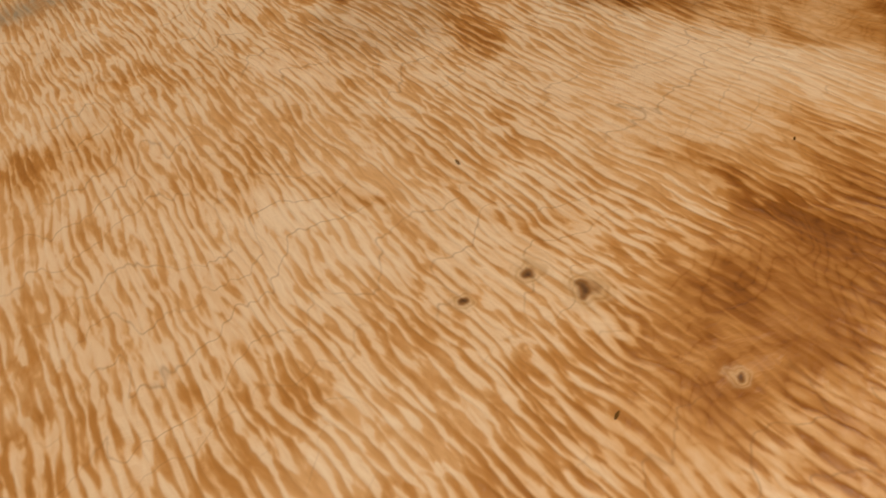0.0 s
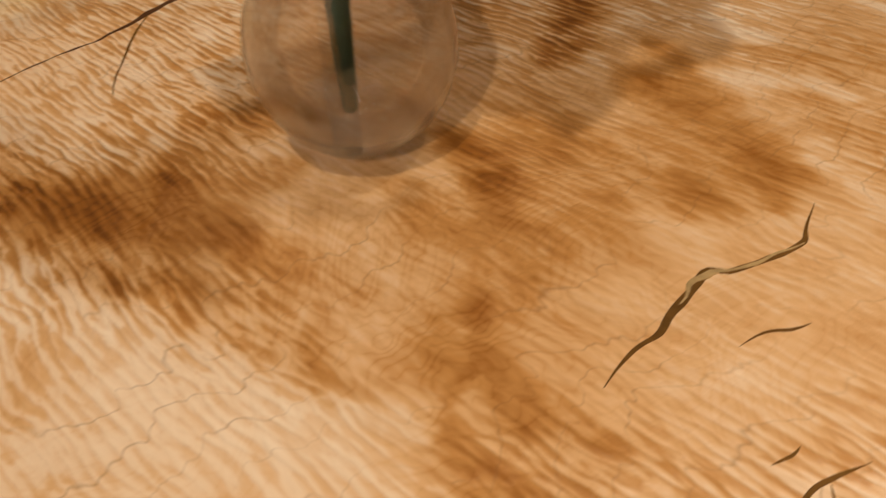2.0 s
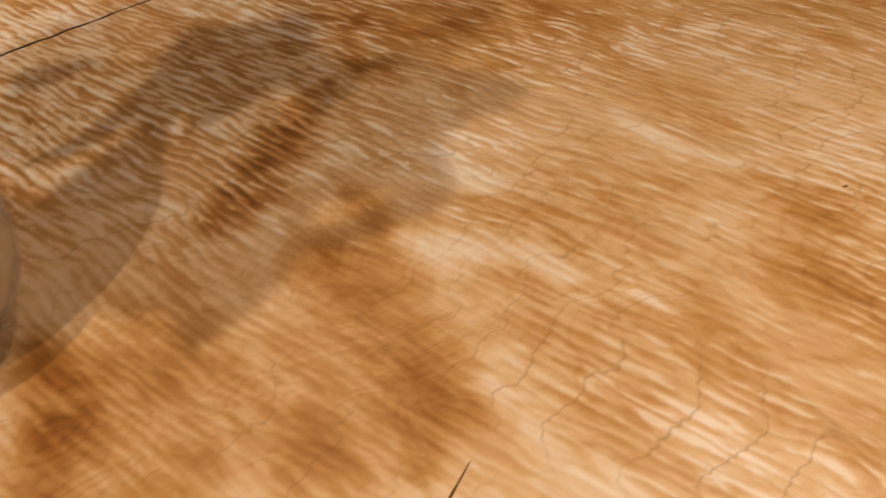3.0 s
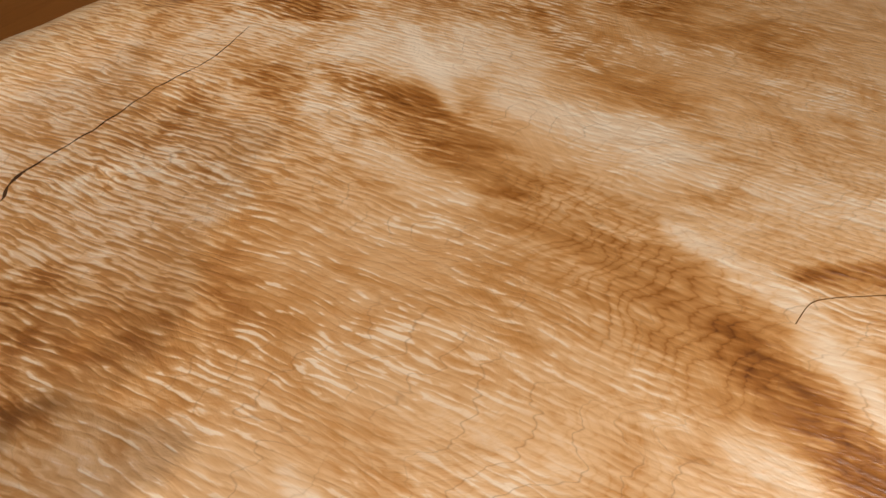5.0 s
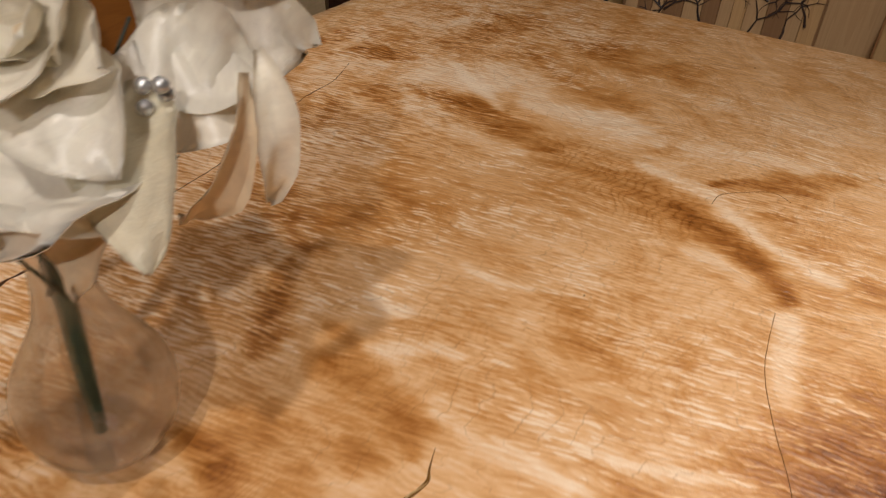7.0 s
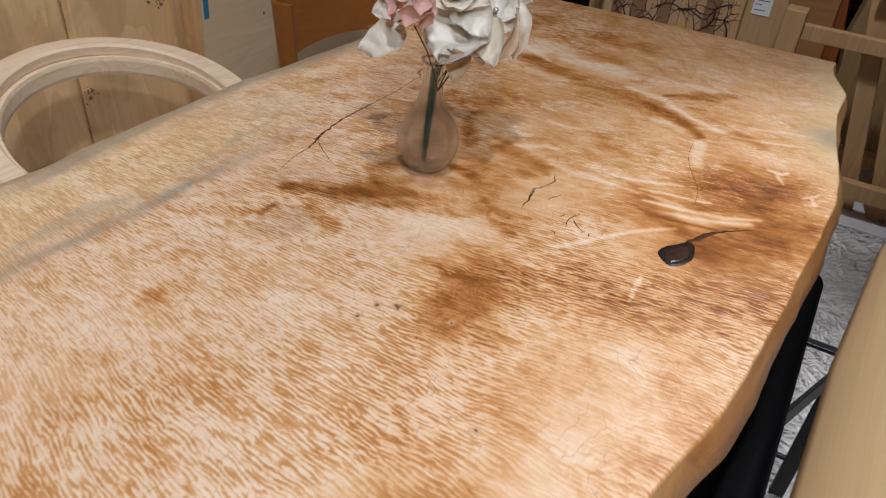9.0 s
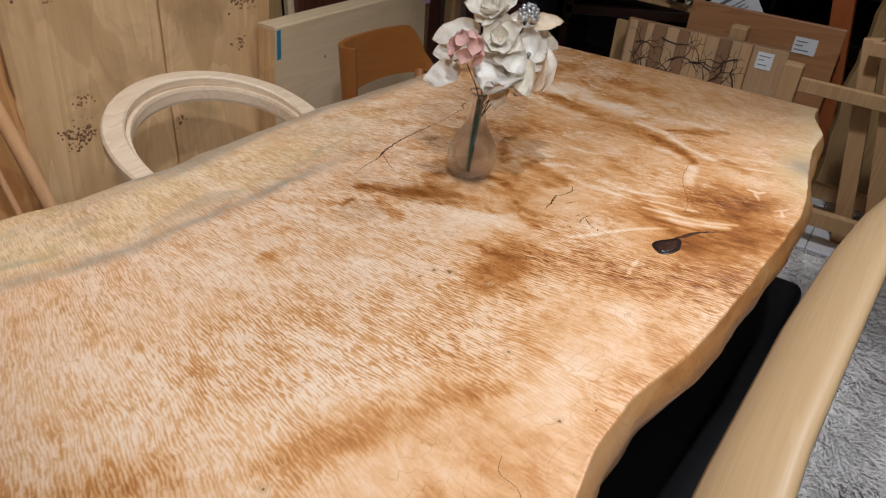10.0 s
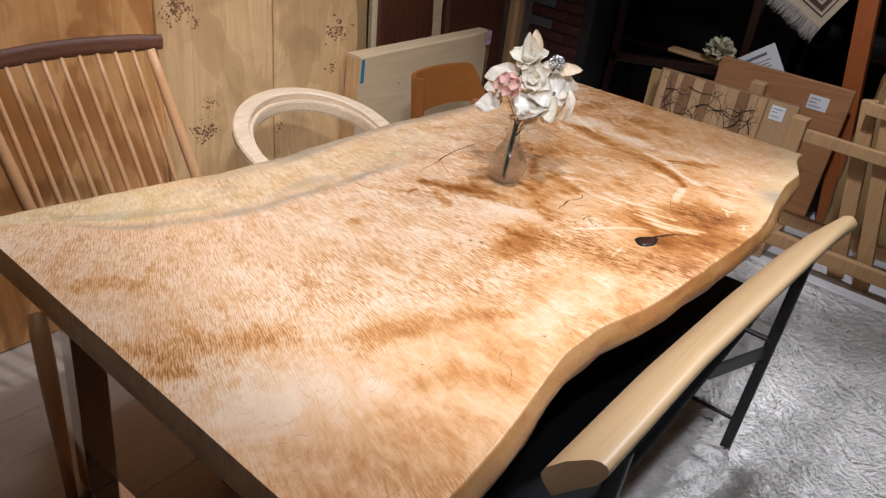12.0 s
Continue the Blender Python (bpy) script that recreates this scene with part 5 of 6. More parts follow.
# ---- bench with a wooden back rail ----
def make_bench():
    o = Vector((1.15, 0.95, 0))
    bench = thing("bench", "black leather bench with a pale wooden back rail", "bench", m=pose(*o))
    sh = Matrix.Translation(-o)
    part("seat", box((0.86, 0.18, 0.372), (1.312, 1.69, 0.432), 0.028, 4, sh), M_LEATHER, bench, "black leather seat cushion", True)
    part("seat_frame", box((0.88, 0.22, 0.345), (1.295, 1.66, 0.3715), 0.003, 1, sh), M_BLACKSTEEL, bench)
    ys = np.linspace(0.285, 1.600, 40)
    left = np.interp(ys, (0.28, 0.6, 1.0, 1.3, 1.46, 1.60), (1.296, 1.299, 1.314, 1.340, 1.366, 1.407))
    right = np.interp(ys, (0.28, 0.65, 0.94, 1.3, 1.57, 1.60), (1.387, 1.391, 1.408, 1.430, 1.444, 1.445))
    zc = np.interp(ys, (0.28, 1.0, 1.62), (0.730, 0.730, 0.742))
    path = [((l + r) / 2 - o.x, y - o.y, z) for l, r, y, z in zip(left, right, ys, zc)]

    def section(i):
        """A leaning board: long across its face, its upper edge outwards."""
        a = radians(47)
        half, t = (right[i] - left[i]) / 2 / math.cos(a) - 0.004, 0.021
        flat = [(-half, -t * 0.5), (-half * 0.97, -t), (half * 0.5, -t * 0.9), (half * 0.9, -t * 0.45), (half, -t * 0.05), (half * 0.985, t * 0.25), (half * 0.9, t * 0.6), (half * 0.7, t * 0.9), (0, t * 1.2), (-half * 0.7, t * 1.1), (-half * 0.94, t * 0.75), (-half, t * 0.2)]
        return [(p * math.cos(a) - q * math.sin(a), p * math.sin(a) + q * math.cos(a)) for p, q in flat]

    rail = swept(path, section)
    for e in rail.edges:
        if len(e.link_faces) == 2 and e.calc_face_angle() > 0.85:
            e.smooth = False
    part("back_rail", rail, M_RAIL, bench, "pale maple back rail with small knots", True)
    for y, top in ((0.42, 1.362), (1.455, 1.388)):
        part("leg", beam((top - 0.012, y, 0.0), (top, y, 0.706), 0.016, 0.030), M_BLACKSTEEL, bench, "black steel back leg").location = -o
        part("leg", beam((0.94, y, 0.0), (0.94, y, 0.345), 0.016, 0.030), M_BLACKSTEEL, bench).location = -o
        part("stretcher", beam((0.948, y, 0.12), (top - 0.016, y, 0.12), 0.010, 0.010, (0, 1, 0), 0.002), M_BLACKSTEEL, bench).location = -o
        k = 1 if y < 1 else -1
        part("bracket", beam((1.300, y + 0.22 * k, 0.372), (top - 0.010, y + 0.004 * k, 0.372), 0.008, 0.045, (0, 0, 1), 0.002), M_BLACKSTEEL, bench).location = -o
        part("bracket", beam((1.300, y, 0.41), (top - 0.010, y, 0.41), 0.020, 0.008, (0, 0, 1), 0.002), M_BLACKSTEEL, bench).location = -o


make_bench()


# ---- chairs on the wall side ----
def make_spindle_chair():
    o = Vector((0.30, 0.38, 0))
    chair = thing("spindle_chair", "spindle-back chair of pale ash with a dark walnut crest rail", "chair", m=pose(*o))

    def add(name, bm, mat, label="", smooth=True):
        bmesh.ops.transform(bm, matrix=Matrix.Translation(-o), verts=bm.verts)
        return part(name, bm, mat, chair, label, smooth)

    ys = np.linspace(0.085, 0.545, 18)
    path = [(-0.012 - 0.030 * math.sin(math.pi * (y - 0.085) / 0.46), y, 0.972 + 0.003 * math.sin(math.pi * (y - 0.085) / 0.46)) for y in ys]

    def section(i):
        k = 0.72 + 0.28 * math.sin(math.pi * min(1, max(0, i / 17)) * 0.5 + 0.6) if i < 16 else 0.85
        h = 0.021 * k
        return [(0.011 * math.cos(a), h * math.sin(a)) for a in (2 * math.pi * q / 14 for q in range(14))]

    add("crest_rail", swept(path, section), M_WALNUT, "dark walnut crest rail")
    for k in range(11):
        y = 0.515 - 0.041 * k
        thick = 0.0118 if k in (0, 10) else 0.0052
        bow = -0.012 - 0.030 * math.sin(math.pi * (y - 0.085) / 0.46)
        a, b = Vector((bow + 0.004, y, 0.958)), Vector((0.155, y + (0.082 if k in (0, 10) else 0.056), 0.432))
        pts = [a.lerp(b, q / 8) for q in range(9)]
        add("stile" if k in (0, 10) else "spindle", tube(pts, [thick * (0.75 + 0.45 * math.sin(math.pi * (0.15 + 0.7 * q / 8))) for q in range(9)], 10), M_SPINDLE)
    add("seat", box((0.050, 0.150, 0.415), (0.47, 0.64, 0.445), 0.012, 3), M_SPINDLE, "shaped ash seat")
    for a, b in (((0.072, 0.130, 0.416), (0.248, 0.072, 0.0)), ((0.17, 0.58, 0.416), (0.08, 0.64, 0.0)), ((0.43, 0.38, 0.416), (0.46, 0.36, 0.0)), ((0.50, 0.58, 0.416), (0.56, 0.64, 0.0))):
        a, b = Vector(a), Vector(b)
        add("leg", tube([a.lerp(b, q / 8) for q in range(9)], [0.020, 0.022, 0.022, 0.021, 0.0195, 0.018, 0.016, 0.014, 0.0125], 12), M_SPINDLE)


make_spindle_chair()


def make_hoop_chair():
    o = Vector((0.109, 0.994, 0))
    chair = thing("round_back_chair", "pale ash armchair with a round steam-bent back hoop", "chair", m=pose(*o, 0, 0, 3.1))

    def ring(rx, ry, drop, n=96, most=122):
        out = []
        for k in range(n + 1):
            a = radians(-most + 2 * most * k / n)
            x = -rx * math.cos(a)
            out.append((x, ry * math.sin(a), 0.749 - drop - 0.322 * (x + 0.246) - 0.052 * max(0.0, x + 0.074)))
        return out

    def sec(w, h):
        return lambda i: [(-w, -h * 0.6), (-w, h * 0.6), (-w * 0.8, h), (w * 0.8, h), (w, h * 0.6), (w, -h * 0.6), (w * 0.8, -h), (-w * 0.8, -h)]

    part("back_hoop", swept(ring(0.222, 0.255, 0.013), sec(0.024, 0.013)), M_ASH, chair, "pale ash back hoop")
    part("inner_hoop", swept(ring(0.198, 0.231, 0.034), sec(0.011, 0.018)), M_ASH, chair, "pale ash inner hoop")
    part("seat", box((-0.18, -0.22, 0.40), (0.24, 0.22, 0.44), 0.015, 3), M_ASH, chair)
    for x, y in ((-0.02, -0.243), (-0.02, 0.243), (0.13, -0.20), (0.13, 0.20)):
        top = 0.648 if x < 0 else 0.400
        part("leg", tube([(x, y, 0), (x * 0.98, y, 0.3), (x * 0.97, y, top)], [0.013, 0.017, 0.015], 12), M_ASH, chair, "", True)


make_hoop_chair()


def make_shell_chair():
    o = Vector((0.10, 1.70, 0))
    chair = thing("curved_back_chair", "amber wood chair with a low curved backrest, pushed under the table", "chair", m=pose(*o))
    spine = curve_through([(0.060, 1.512), (0.020, 1.503), (-0.012, 1.530), (-0.034, 1.60), (-0.042, 1.69), (-0.036, 1.78), (-0.015, 1.86), (0.020, 1.925), (0.060, 1.950)], False, 0.012)
    n, rows = len(spine) - 1, 8
    bm = bmesh.new()
    grids = []
    for off in (0.0, 0.013):
        g = []
        for i, p in enumerate(spine):
            s = i / n
            d = spine[min(i + 1, n)] - spine[max(i - 1, 0)]
            nx, ny = d[1], -d[0]
            size = math.hypot(nx, ny)
            top = 0.742 - 0.010 * s - 0.150 * max(0.0, (s - 0.80) / 0.20) ** 1.3
            low = 0.575 + 0.012 * math.sin(math.pi * s) + 0.010 * s - 0.05 * max(0.0, 0.12 - s) * 8
            g.append([bm.verts.new((p[0] + nx / size * off - o.x - 0.018 * (q / rows - 0.5), p[1] + ny / size * off - o.y, low + (top - low) * q / rows)) for q in range(rows + 1)])
        grids.append(g)
    for k, g in enumerate(grids):
        for i in range(n):
            for q in range(rows):
                f = (g[i][q], g[i + 1][q], g[i + 1][q + 1], g[i][q + 1])
                bm.faces.new(f if k == 0 else f[::-1])
    a, b = grids
    for i in range(n):
        bm.faces.new((a[i][rows], a[i + 1][rows], b[i + 1][rows], b[i][rows]))
        bm.faces.new((a[i + 1][0], a[i][0], b[i][0], b[i + 1][0]))
    for i in (0, n):
        bm.faces.new([a[i][q] for q in range(rows + 1)] + [b[i][q] for q in range(rows, -1, -1)])
    bmesh.ops.recalc_face_normals(bm, faces=bm.faces[:])
    for e in bm.edges:
        if len(e.link_faces) == 2 and e.calc_face_angle() > 0.9:
            e.smooth = False
    part("backrest", bm, M_OAKBACK, chair, "curved amber wood backrest", True)
    part("seat", box((-0.10, -0.20, 0.425), (0.34, 0.22, 0.455), 0.014, 3), M_OAKBACK, chair, "amber wood seat", True)
    for x, y, z in ((-0.078, -0.155, 0.600), (-0.078, 0.190, 0.600), (0.30, -0.17, 0.426), (0.30, 0.20, 0.426)):
        part("leg", tube([(x, y, 0), (x, y, 0.35), (x, y, z)], [0.012, 0.017, 0.015], 12), M_OAKBACK, chair, "", True)


make_shell_chair()


# ---- boards leaning on the wall ----
def board_mesh(y0, y1, z1, thick, wave_l, wave_r, seed, front=0.0, lean=0.085):
    """An upright board whose two long edges may wander; its face looks along +x."""
    n = 60
    zs = np.linspace(0.004, z1, n)
    l = y0 + wave_l * fractal(zs, zs * 0, 3.2, seed, 5)
    r = y1 + wave_r * fractal(zs, zs * 0 + 3, 3.2, seed + 7, 5)
    bm = bmesh.new()
    rings = []
    for z, a, b in zip(zs, l, r):
        x = front - lean * z
        e = min(0.012, thick / 3)
        rings.append([bm.verts.new(p) for p in ((x - thick, a, z), (x - e, a - 0.002, z), (x, a + e, z), (x, b - e, z), (x - e, b + 0.002, z), (x - thick, b, z))])
    for p, q in zip(rings, rings[1:]):
        for k in range(6):
            bm.faces.new((p[k], p[(k + 1) % 6], q[(k + 1) % 6], q[k]))
    bm.faces.new(rings[0][::-1])
    bm.faces.new(rings[-1])
    bmesh.ops.recalc_face_normals(bm, faces=bm.faces[:])
    return bm


def burl_eyes(spots, front, lean, seed):
    """Clusters of small dark burl buds on a board's face."""
    rng = random.Random(seed)
    bm = bmesh.new()
    for cy, cz, ry, rz, count in spots:
        for _ in range(int(count * 1.7)):
            y, z = cy + rng.gauss(0, 0.5) * ry, cz + rng.gauss(0, 0.5) * rz
            r = rng.uniform(0.0014, 0.0044)
            bmesh.ops.create_icosphere(bm, subdivisions=1, radius=r, matrix=Matrix.Translation((front - lean * z, y, z)) @ Matrix.Diagonal((0.5, rng.uniform(0.7, 1.6), rng.uniform(0.7, 1.4), 1)))
    return bm


def make_board(label, y0, y1, z1, thick, wl, wr, seed, mat, front, lean=0.085, eyes=()):
    b = thing("wood_board", label, "board", "boards leaning on the wall", m=pose(front, (y0 + y1) / 2, 0))
    sh = Matrix.Translation((-front, -(y0 + y1) / 2, 0))
    bm = board_mesh(y0, y1, z1, thick, wl, wr, seed, front, lean)
    bmesh.ops.transform(bm, matrix=sh, verts=bm.verts)
    part("board", bm, mat, b)
    if eyes:
        bm = burl_eyes(eyes, front, lean, seed)
        bmesh.ops.transform(bm, matrix=sh, verts=bm.verts)
        tagged(part("burl", bm, M_BURL, b, "scattered dark burl eyes"), kind="stuff")
    return b


make_board("wide amber veneered board leaning on the wall", -0.75, 0.835, 2.1, 0.035, 0.0, 0.035, 2, M_VENEER, -0.375)
make_board("pale burl slab with a wandering edge and burl eyes", 0.83, 1.268, 2.1, 0.045, 0.03, 0.0, 5, M_POPLAR, -0.390, 0.055, [(0.885, 0.925, 0.045, 0.045, 90), (0.965, 0.515, 0.05, 0.035, 70), (0.99, 0.60, 0.03, 0.02, 14), (0.95, 0.87, 0.02, 0.02, 10)])
make_board("pale burl slab with a rough outer edge", 1.276, 1.672, 2.1, 0.045, 0.0, 0.05, 11, M_POPLAR, -0.390, 0.055, [(1.575, 0.78, 0.06, 0.035, 60), (1.55, 0.65, 0.03, 0.03, 14), (1.29, 0.47, 0.02, 0.02, 8)])
make_board("straw-coloured narrow plank standing upright", 1.80, 1.89, 1.9, 0.03, 0.004, 0.004, 21, M_STRAW, -0.52, 0.06)
make_board("thin pale plank standing upright", 1.935, 1.965, 1.9, 0.03, 0.002, 0.002, 23, M_GINKGO, -0.53, 0.06)
make_board("dark rosewood slab with pale sapwood rims", 1.99, 2.37, 1.9, 0.04, 0.01, 0.015, 25, M_DARKBOARD, -0.55, 0.06)
make_board("pale sapwood strip beside the dark slab", 2.375, 2.475, 1.9, 0.035, 0.012, 0.012, 29, M_GINKGO, -0.57, 0.06)
make_board("dark rosewood slab with a pale sapwood rim", 2.48, 2.98, 1.9, 0.04, 0.012, 0.01, 27, M_DARKBOARD, -0.55, 0.06)
make_board("grey-brown upright post board", 3.06, 3.14, 1.9, 0.05, 0.0, 0.0, 31, M_TRESTLE, -0.55, 0.03)


def make_low_slab():
    o = Vector((-0.38, 2.05, 0))
    slab = thing("low_slab", "grey-white slab standing on its long edge with tape and a tag", "board", m=pose(*o, 0, 0, 2.0))
    ys = np.linspace(-0.45, 0.47, 40)
    bm = bmesh.new()
    rings = []
    for k, y in enumerate(ys):
        end = max(0, (k - 33) / 6)
        top = 0.700 - 0.004 * math.sin(3 * y)
        pin = 0.0 if end == 0 else 0.020 * end
        rings.append([bm.verts.new(p) for p in ((-0.035, y, 0.003), (0.035, y, 0.003), (0.035 - pin * 0.4, y, top * 0.5), (0.035 - pin, y, top - 0.006), (0.030 - pin, y, top), (-0.035, y, top))])
    for p, q in zip(rings, rings[1:]):
        for k in range(6):
            bm.faces.new((p[k], p[(k + 1) % 6], q[(k + 1) % 6], q[k]))
    bm.faces.new(rings[0][::-1])
    bm.faces.new(rings[-1])
    bmesh.ops.recalc_face_normals(bm, faces=bm.faces[:])
    part("slab_body", bm, M_GINKGO, slab)
    # bark-edged far end and near end
    for y, s in ((-0.452, -1), (0.472, 1)):
        e = bmesh.new()
        zs = np.linspace(0.003, 0.694, 26)
        off = 0.004 + 0.012 * (1 + fractal(zs, zs * 0 + s, 9, 77 + s, 3)) * (1.4 if s > 0 else 0.25)
        cols = [[e.verts.new((x, y + s * (d * k - 0.002), z)) for x, k in ((-0.033, 0.2), (-0.015, 1.0), (0.012, 1.1), (0.033, 0.3))] for z, d in zip(zs, off)]
        for p, q in zip(cols, cols[1:]):
            for k in range(3):
                e.faces.new((p[k], p[k + 1], q[k + 1], q[k]))
        bmesh.ops.recalc_face_normals(e, faces=e.faces[:])
        part("bark", e, M_BARK if s > 0 else M_POPLAR, slab, "rough bark edge", True)
    part("tape", box((0.0352, -0.442, 0.60), (0.0362, -0.424, 0.692)), M_BLUETAPE, slab, "blue tape strip")
    part("tag", box((0.018, 0.435, 0.635), (0.020, 0.470, 0.699), 0, 1, pose(0.0175, 0, 0)), M_PINKTAG, slab, "pink tag")
    text = bpy.data.curves.new("letter", "FONT")
    text.body, text.size, text.extrude = "R", 0.032, 0.0003
    text.materials.append(M_INK)
    letter = new("letter", text)
    letter.parent = slab
    letter.matrix_basis = Matrix.Translation((0.0385, 0.443, 0.655)) @ pose(0, 0, 0, 90, 0, 90)
    for y, z in ((-0.2, 0.56), (0.1, 0.47)):
        k = bmesh.new()
        bmesh.ops.create_icosphere(k, subdivisions=2, radius=0.006, matrix=Matrix.Translation((0.0345, y, z)) @ Matrix.Diagonal((0.25, 0.7, 1, 1)))
        part("pin_knot", k, M_CRACK, slab, "", True)


make_low_slab()


# ---- trestles, panels and the dark shop end ----
def make_striped_panel():
    o = Vector((0.62, 2.95, 0.0))
    panel = thing("striped_panel", "striped wood panel with burnt branch figures, leaning on a post", "panel", m=pose(*o, 0, 0, 3) @ pose(0, 0, 0, -4, 0, 0))
    part("panel_back", box((-0.300, 0.0, 0.25), (0.335, 0.022, 0.650), 0.003, 2), M_STRIPE_B, panel)
    rng = random.Random(4)
    x, k = -0.290, 0
    while x < 0.185:
        w = rng.uniform(0.028, 0.055)
        part("stave", box((x, -0.006, 0.252), (min(x + w, 0.20) - 0.0012, -0.0002, 0.645), 0.001, 1), (M_STRIPE_A, M_STRIPE_B)[k % 2] if rng.random() < 0.85 else M_TRESTLE, panel)
        x, k = x + w, k + 1
    part("end_stave", box((0.205, -0.006, 0.252), (0.334, -0.0002, 0.645), 0.001, 1), M_STRIPE_A, panel)
    part("tag", box((0.225, -0.0085, 0.565), (0.285, -0.0065, 0.628)), M_PAPER, panel, "white price tag")
    for z in (0.612, 0.598, 0.580):
        part("tag_line", box((0.232, -0.0093, z), (0.232 + rng.uniform(0.02, 0.045), -0.0087, z + 0.003)), M_INK, panel)

    def branch(p, ang, length, r, depth):
        q = p + Vector((math.cos(ang), 0, math.sin(ang))) * length
        mid = p.lerp(q, 0.5) + Vector((rng.uniform(-1, 1), 0, rng.uniform(-1, 1))) * length * 0.12
        bm = tube([p, mid, q], [r, r * 0.85, r * 0.6], 5)
        part("branch_figure", bm, M_TWIG, panel)
        if depth:
            for s in (-1, 1):
                if rng.random() < 0.85:
                    branch(q, ang + s * rng.uniform(0.35, 0.85), length * rng.uniform(0.55, 0.85), r * 0.65, depth - 1)

    for p, a, length in (((-0.25, 0.50), 1.2, 0.06), ((-0.15, 0.60), -0.2, 0.07), ((-0.02, 0.53), 0.2, 0.06), ((0.08, 0.48), 0.9, 0.05), ((0.16, 0.58), 3.6, 0.06), ((-0.25, 0.56), 0.2, 0.05), ((0.12, 0.42), 1.5, 0.06), ((-0.22, 0.40), 1.0, 0.06), ((-0.08, 0.42), 1.9, 0.06), ((0.03, 0.40), 1.2, 0.07), ((0.17, 0.47), 2.0, 0.06), ((-0.10, 0.52), 0.4, 0.06)):
        branch(Vector((p[0], -0.0070, p[1])), a, length, 0.0034, 3)
    for _ in range(10):
        branch(Vector((rng.uniform(-0.27, 0.17), -0.0070, rng.uniform(0.34, 0.56))), rng.uniform(0.3, 2.8), rng.uniform(0.04, 0.06), 0.003, 2)


make_striped_panel()


def make_price_board():
    board = thing("red_brown_board", "red-brown solid board with a white price tag", "board", m=pose(0.80, 3.30, 0, 0, 0, 2) @ pose(0, 0, 0, -3, 0, 0))
    part("board", box((-0.33, 0, 0.003), (0.295, 0.032, 0.700), 0.004, 2), M_TEAK, board)
    part("tag", box((0.115, -0.003, 0.575), (0.205, -0.001, 0.640)), M_PAPER, board, "white price tag")
    for z, w in ((0.622, 0.045), (0.606, 0.030), (0.588, 0.055)):
        part("tag_line", box((0.123, -0.0042, z), (0.123 + w, -0.0032, z + 0.0035)), M_INK, board)


make_price_board()
solo("tan_board", box((0.24, 3.06, 0.0), (0.56, 3.085, 0.610), 0.003, 2), M_STRAW, "tan board standing behind the striped panel", "board")


def make_post(x, y, w, z1, label):
    return solo("wood_post", box((x - w / 2, y - w / 2, 0), (x + w / 2, y + w / 2, z1), 0.004, 2), M_TRESTLE, label, "post", "", "trestle posts")


make_post(0.995, 2.89, 0.066, 0.640, "short square pine post with sawn top")
make_post(0.730, 3.13, 0.066, 0.675, "short square pine post behind the panel")


def make_rack():
    o = Vector((1.25, 2.95, 0))
    rack = thing("wood_rack", "pine display rack with leaning posts and cross bars", "rack", m=pose(*o))
    for a, b in (((1.352, 2.95, 0.0), (1.207, 2.97, 0.765)), ((1.462, 2.93, 0.0), (1.285, 2.94, 0.800)), ((1.70, 2.93, 0.0), (1.60, 2.95, 0.800))):
        part("post", beam(Vector(a) - o, Vector(b) - o, 0.062, 0.045, (0, 1, 0), 0.003), M_TRESTLE, rack)
    part("cross_bar", beam(Vector((1.03, 2.895, 0.572)) - o, Vector((1.70, 2.895, 0.572)) - o, 0.030, 0.050, (0, 0, 1)), M_TRESTLE, rack)
    part("cross_bar", beam(Vector((1.21, 2.91, 0.745)) - o, Vector((1.70, 2.91, 0.745)) - o, 0.030, 0.050, (0, 0, 1)), M_TRESTLE, rack)
    part("foot_bar", beam(Vector((1.02, 2.86, 0.105)) - o, Vector((1.72, 2.86, 0.105)) - o, 0.040, 0.060, (0, 0, 1)), M_TRESTLE, rack)
    part("foot_bar", beam(Vector((1.02, 3.14, 0.105)) - o, Vector((1.72, 3.14, 0.105)) - o, 0.040, 0.060, (0, 0, 1)), M_TRESTLE, rack)
    for x in (1.03, 1.70):
        part("rack_foot", beam(Vector((x, 2.83, 0.036)) - o, Vector((x, 3.17, 0.036)) - o, 0.04, 0.07, (0, 0, 1)), M_TRESTLE, rack)


make_rack()
solo("orange_post", beam((1.17, 3.52, 0), (0.885, 3.52, 1.6), 0.085, 0.07, (0, 1, 0), 0.004), M_ORANGE, "orange-stained square wooden post", "post")


def make_bark_slab():
    zs = np.linspace(0.0, 1.5, 40)
    bm = bmesh.new()
    cols = []
    for z, d, e in zip(zs, fractal(zs, zs * 0, 5, 201), fractal(zs, zs * 0 + 4, 5, 207)):
        l, r = 1.16 + 0.035 * d, 1.52 + 0.05 * e
        cols.append([bm.verts.new(p) for p in ((l, 3.42, z), (l + 0.015, 3.385, z), (r - 0.02, 3.385, z), (r, 3.42, z))])
    for p, q in zip(cols, cols[1:]):
        for k in range(4):
            bm.faces.new((p[k], p[(k + 1) % 4], q[(k + 1) % 4], q[k]))
    bm.faces.new(cols[0][::-1])
    bm.faces.new(cols[-1])
    bmesh.ops.recalc_face_normals(bm, faces=bm.faces[:])
    solo("dark_slab", bm, M_STRAW, "dark slab with a mossy bark edge", "board")


make_bark_slab()


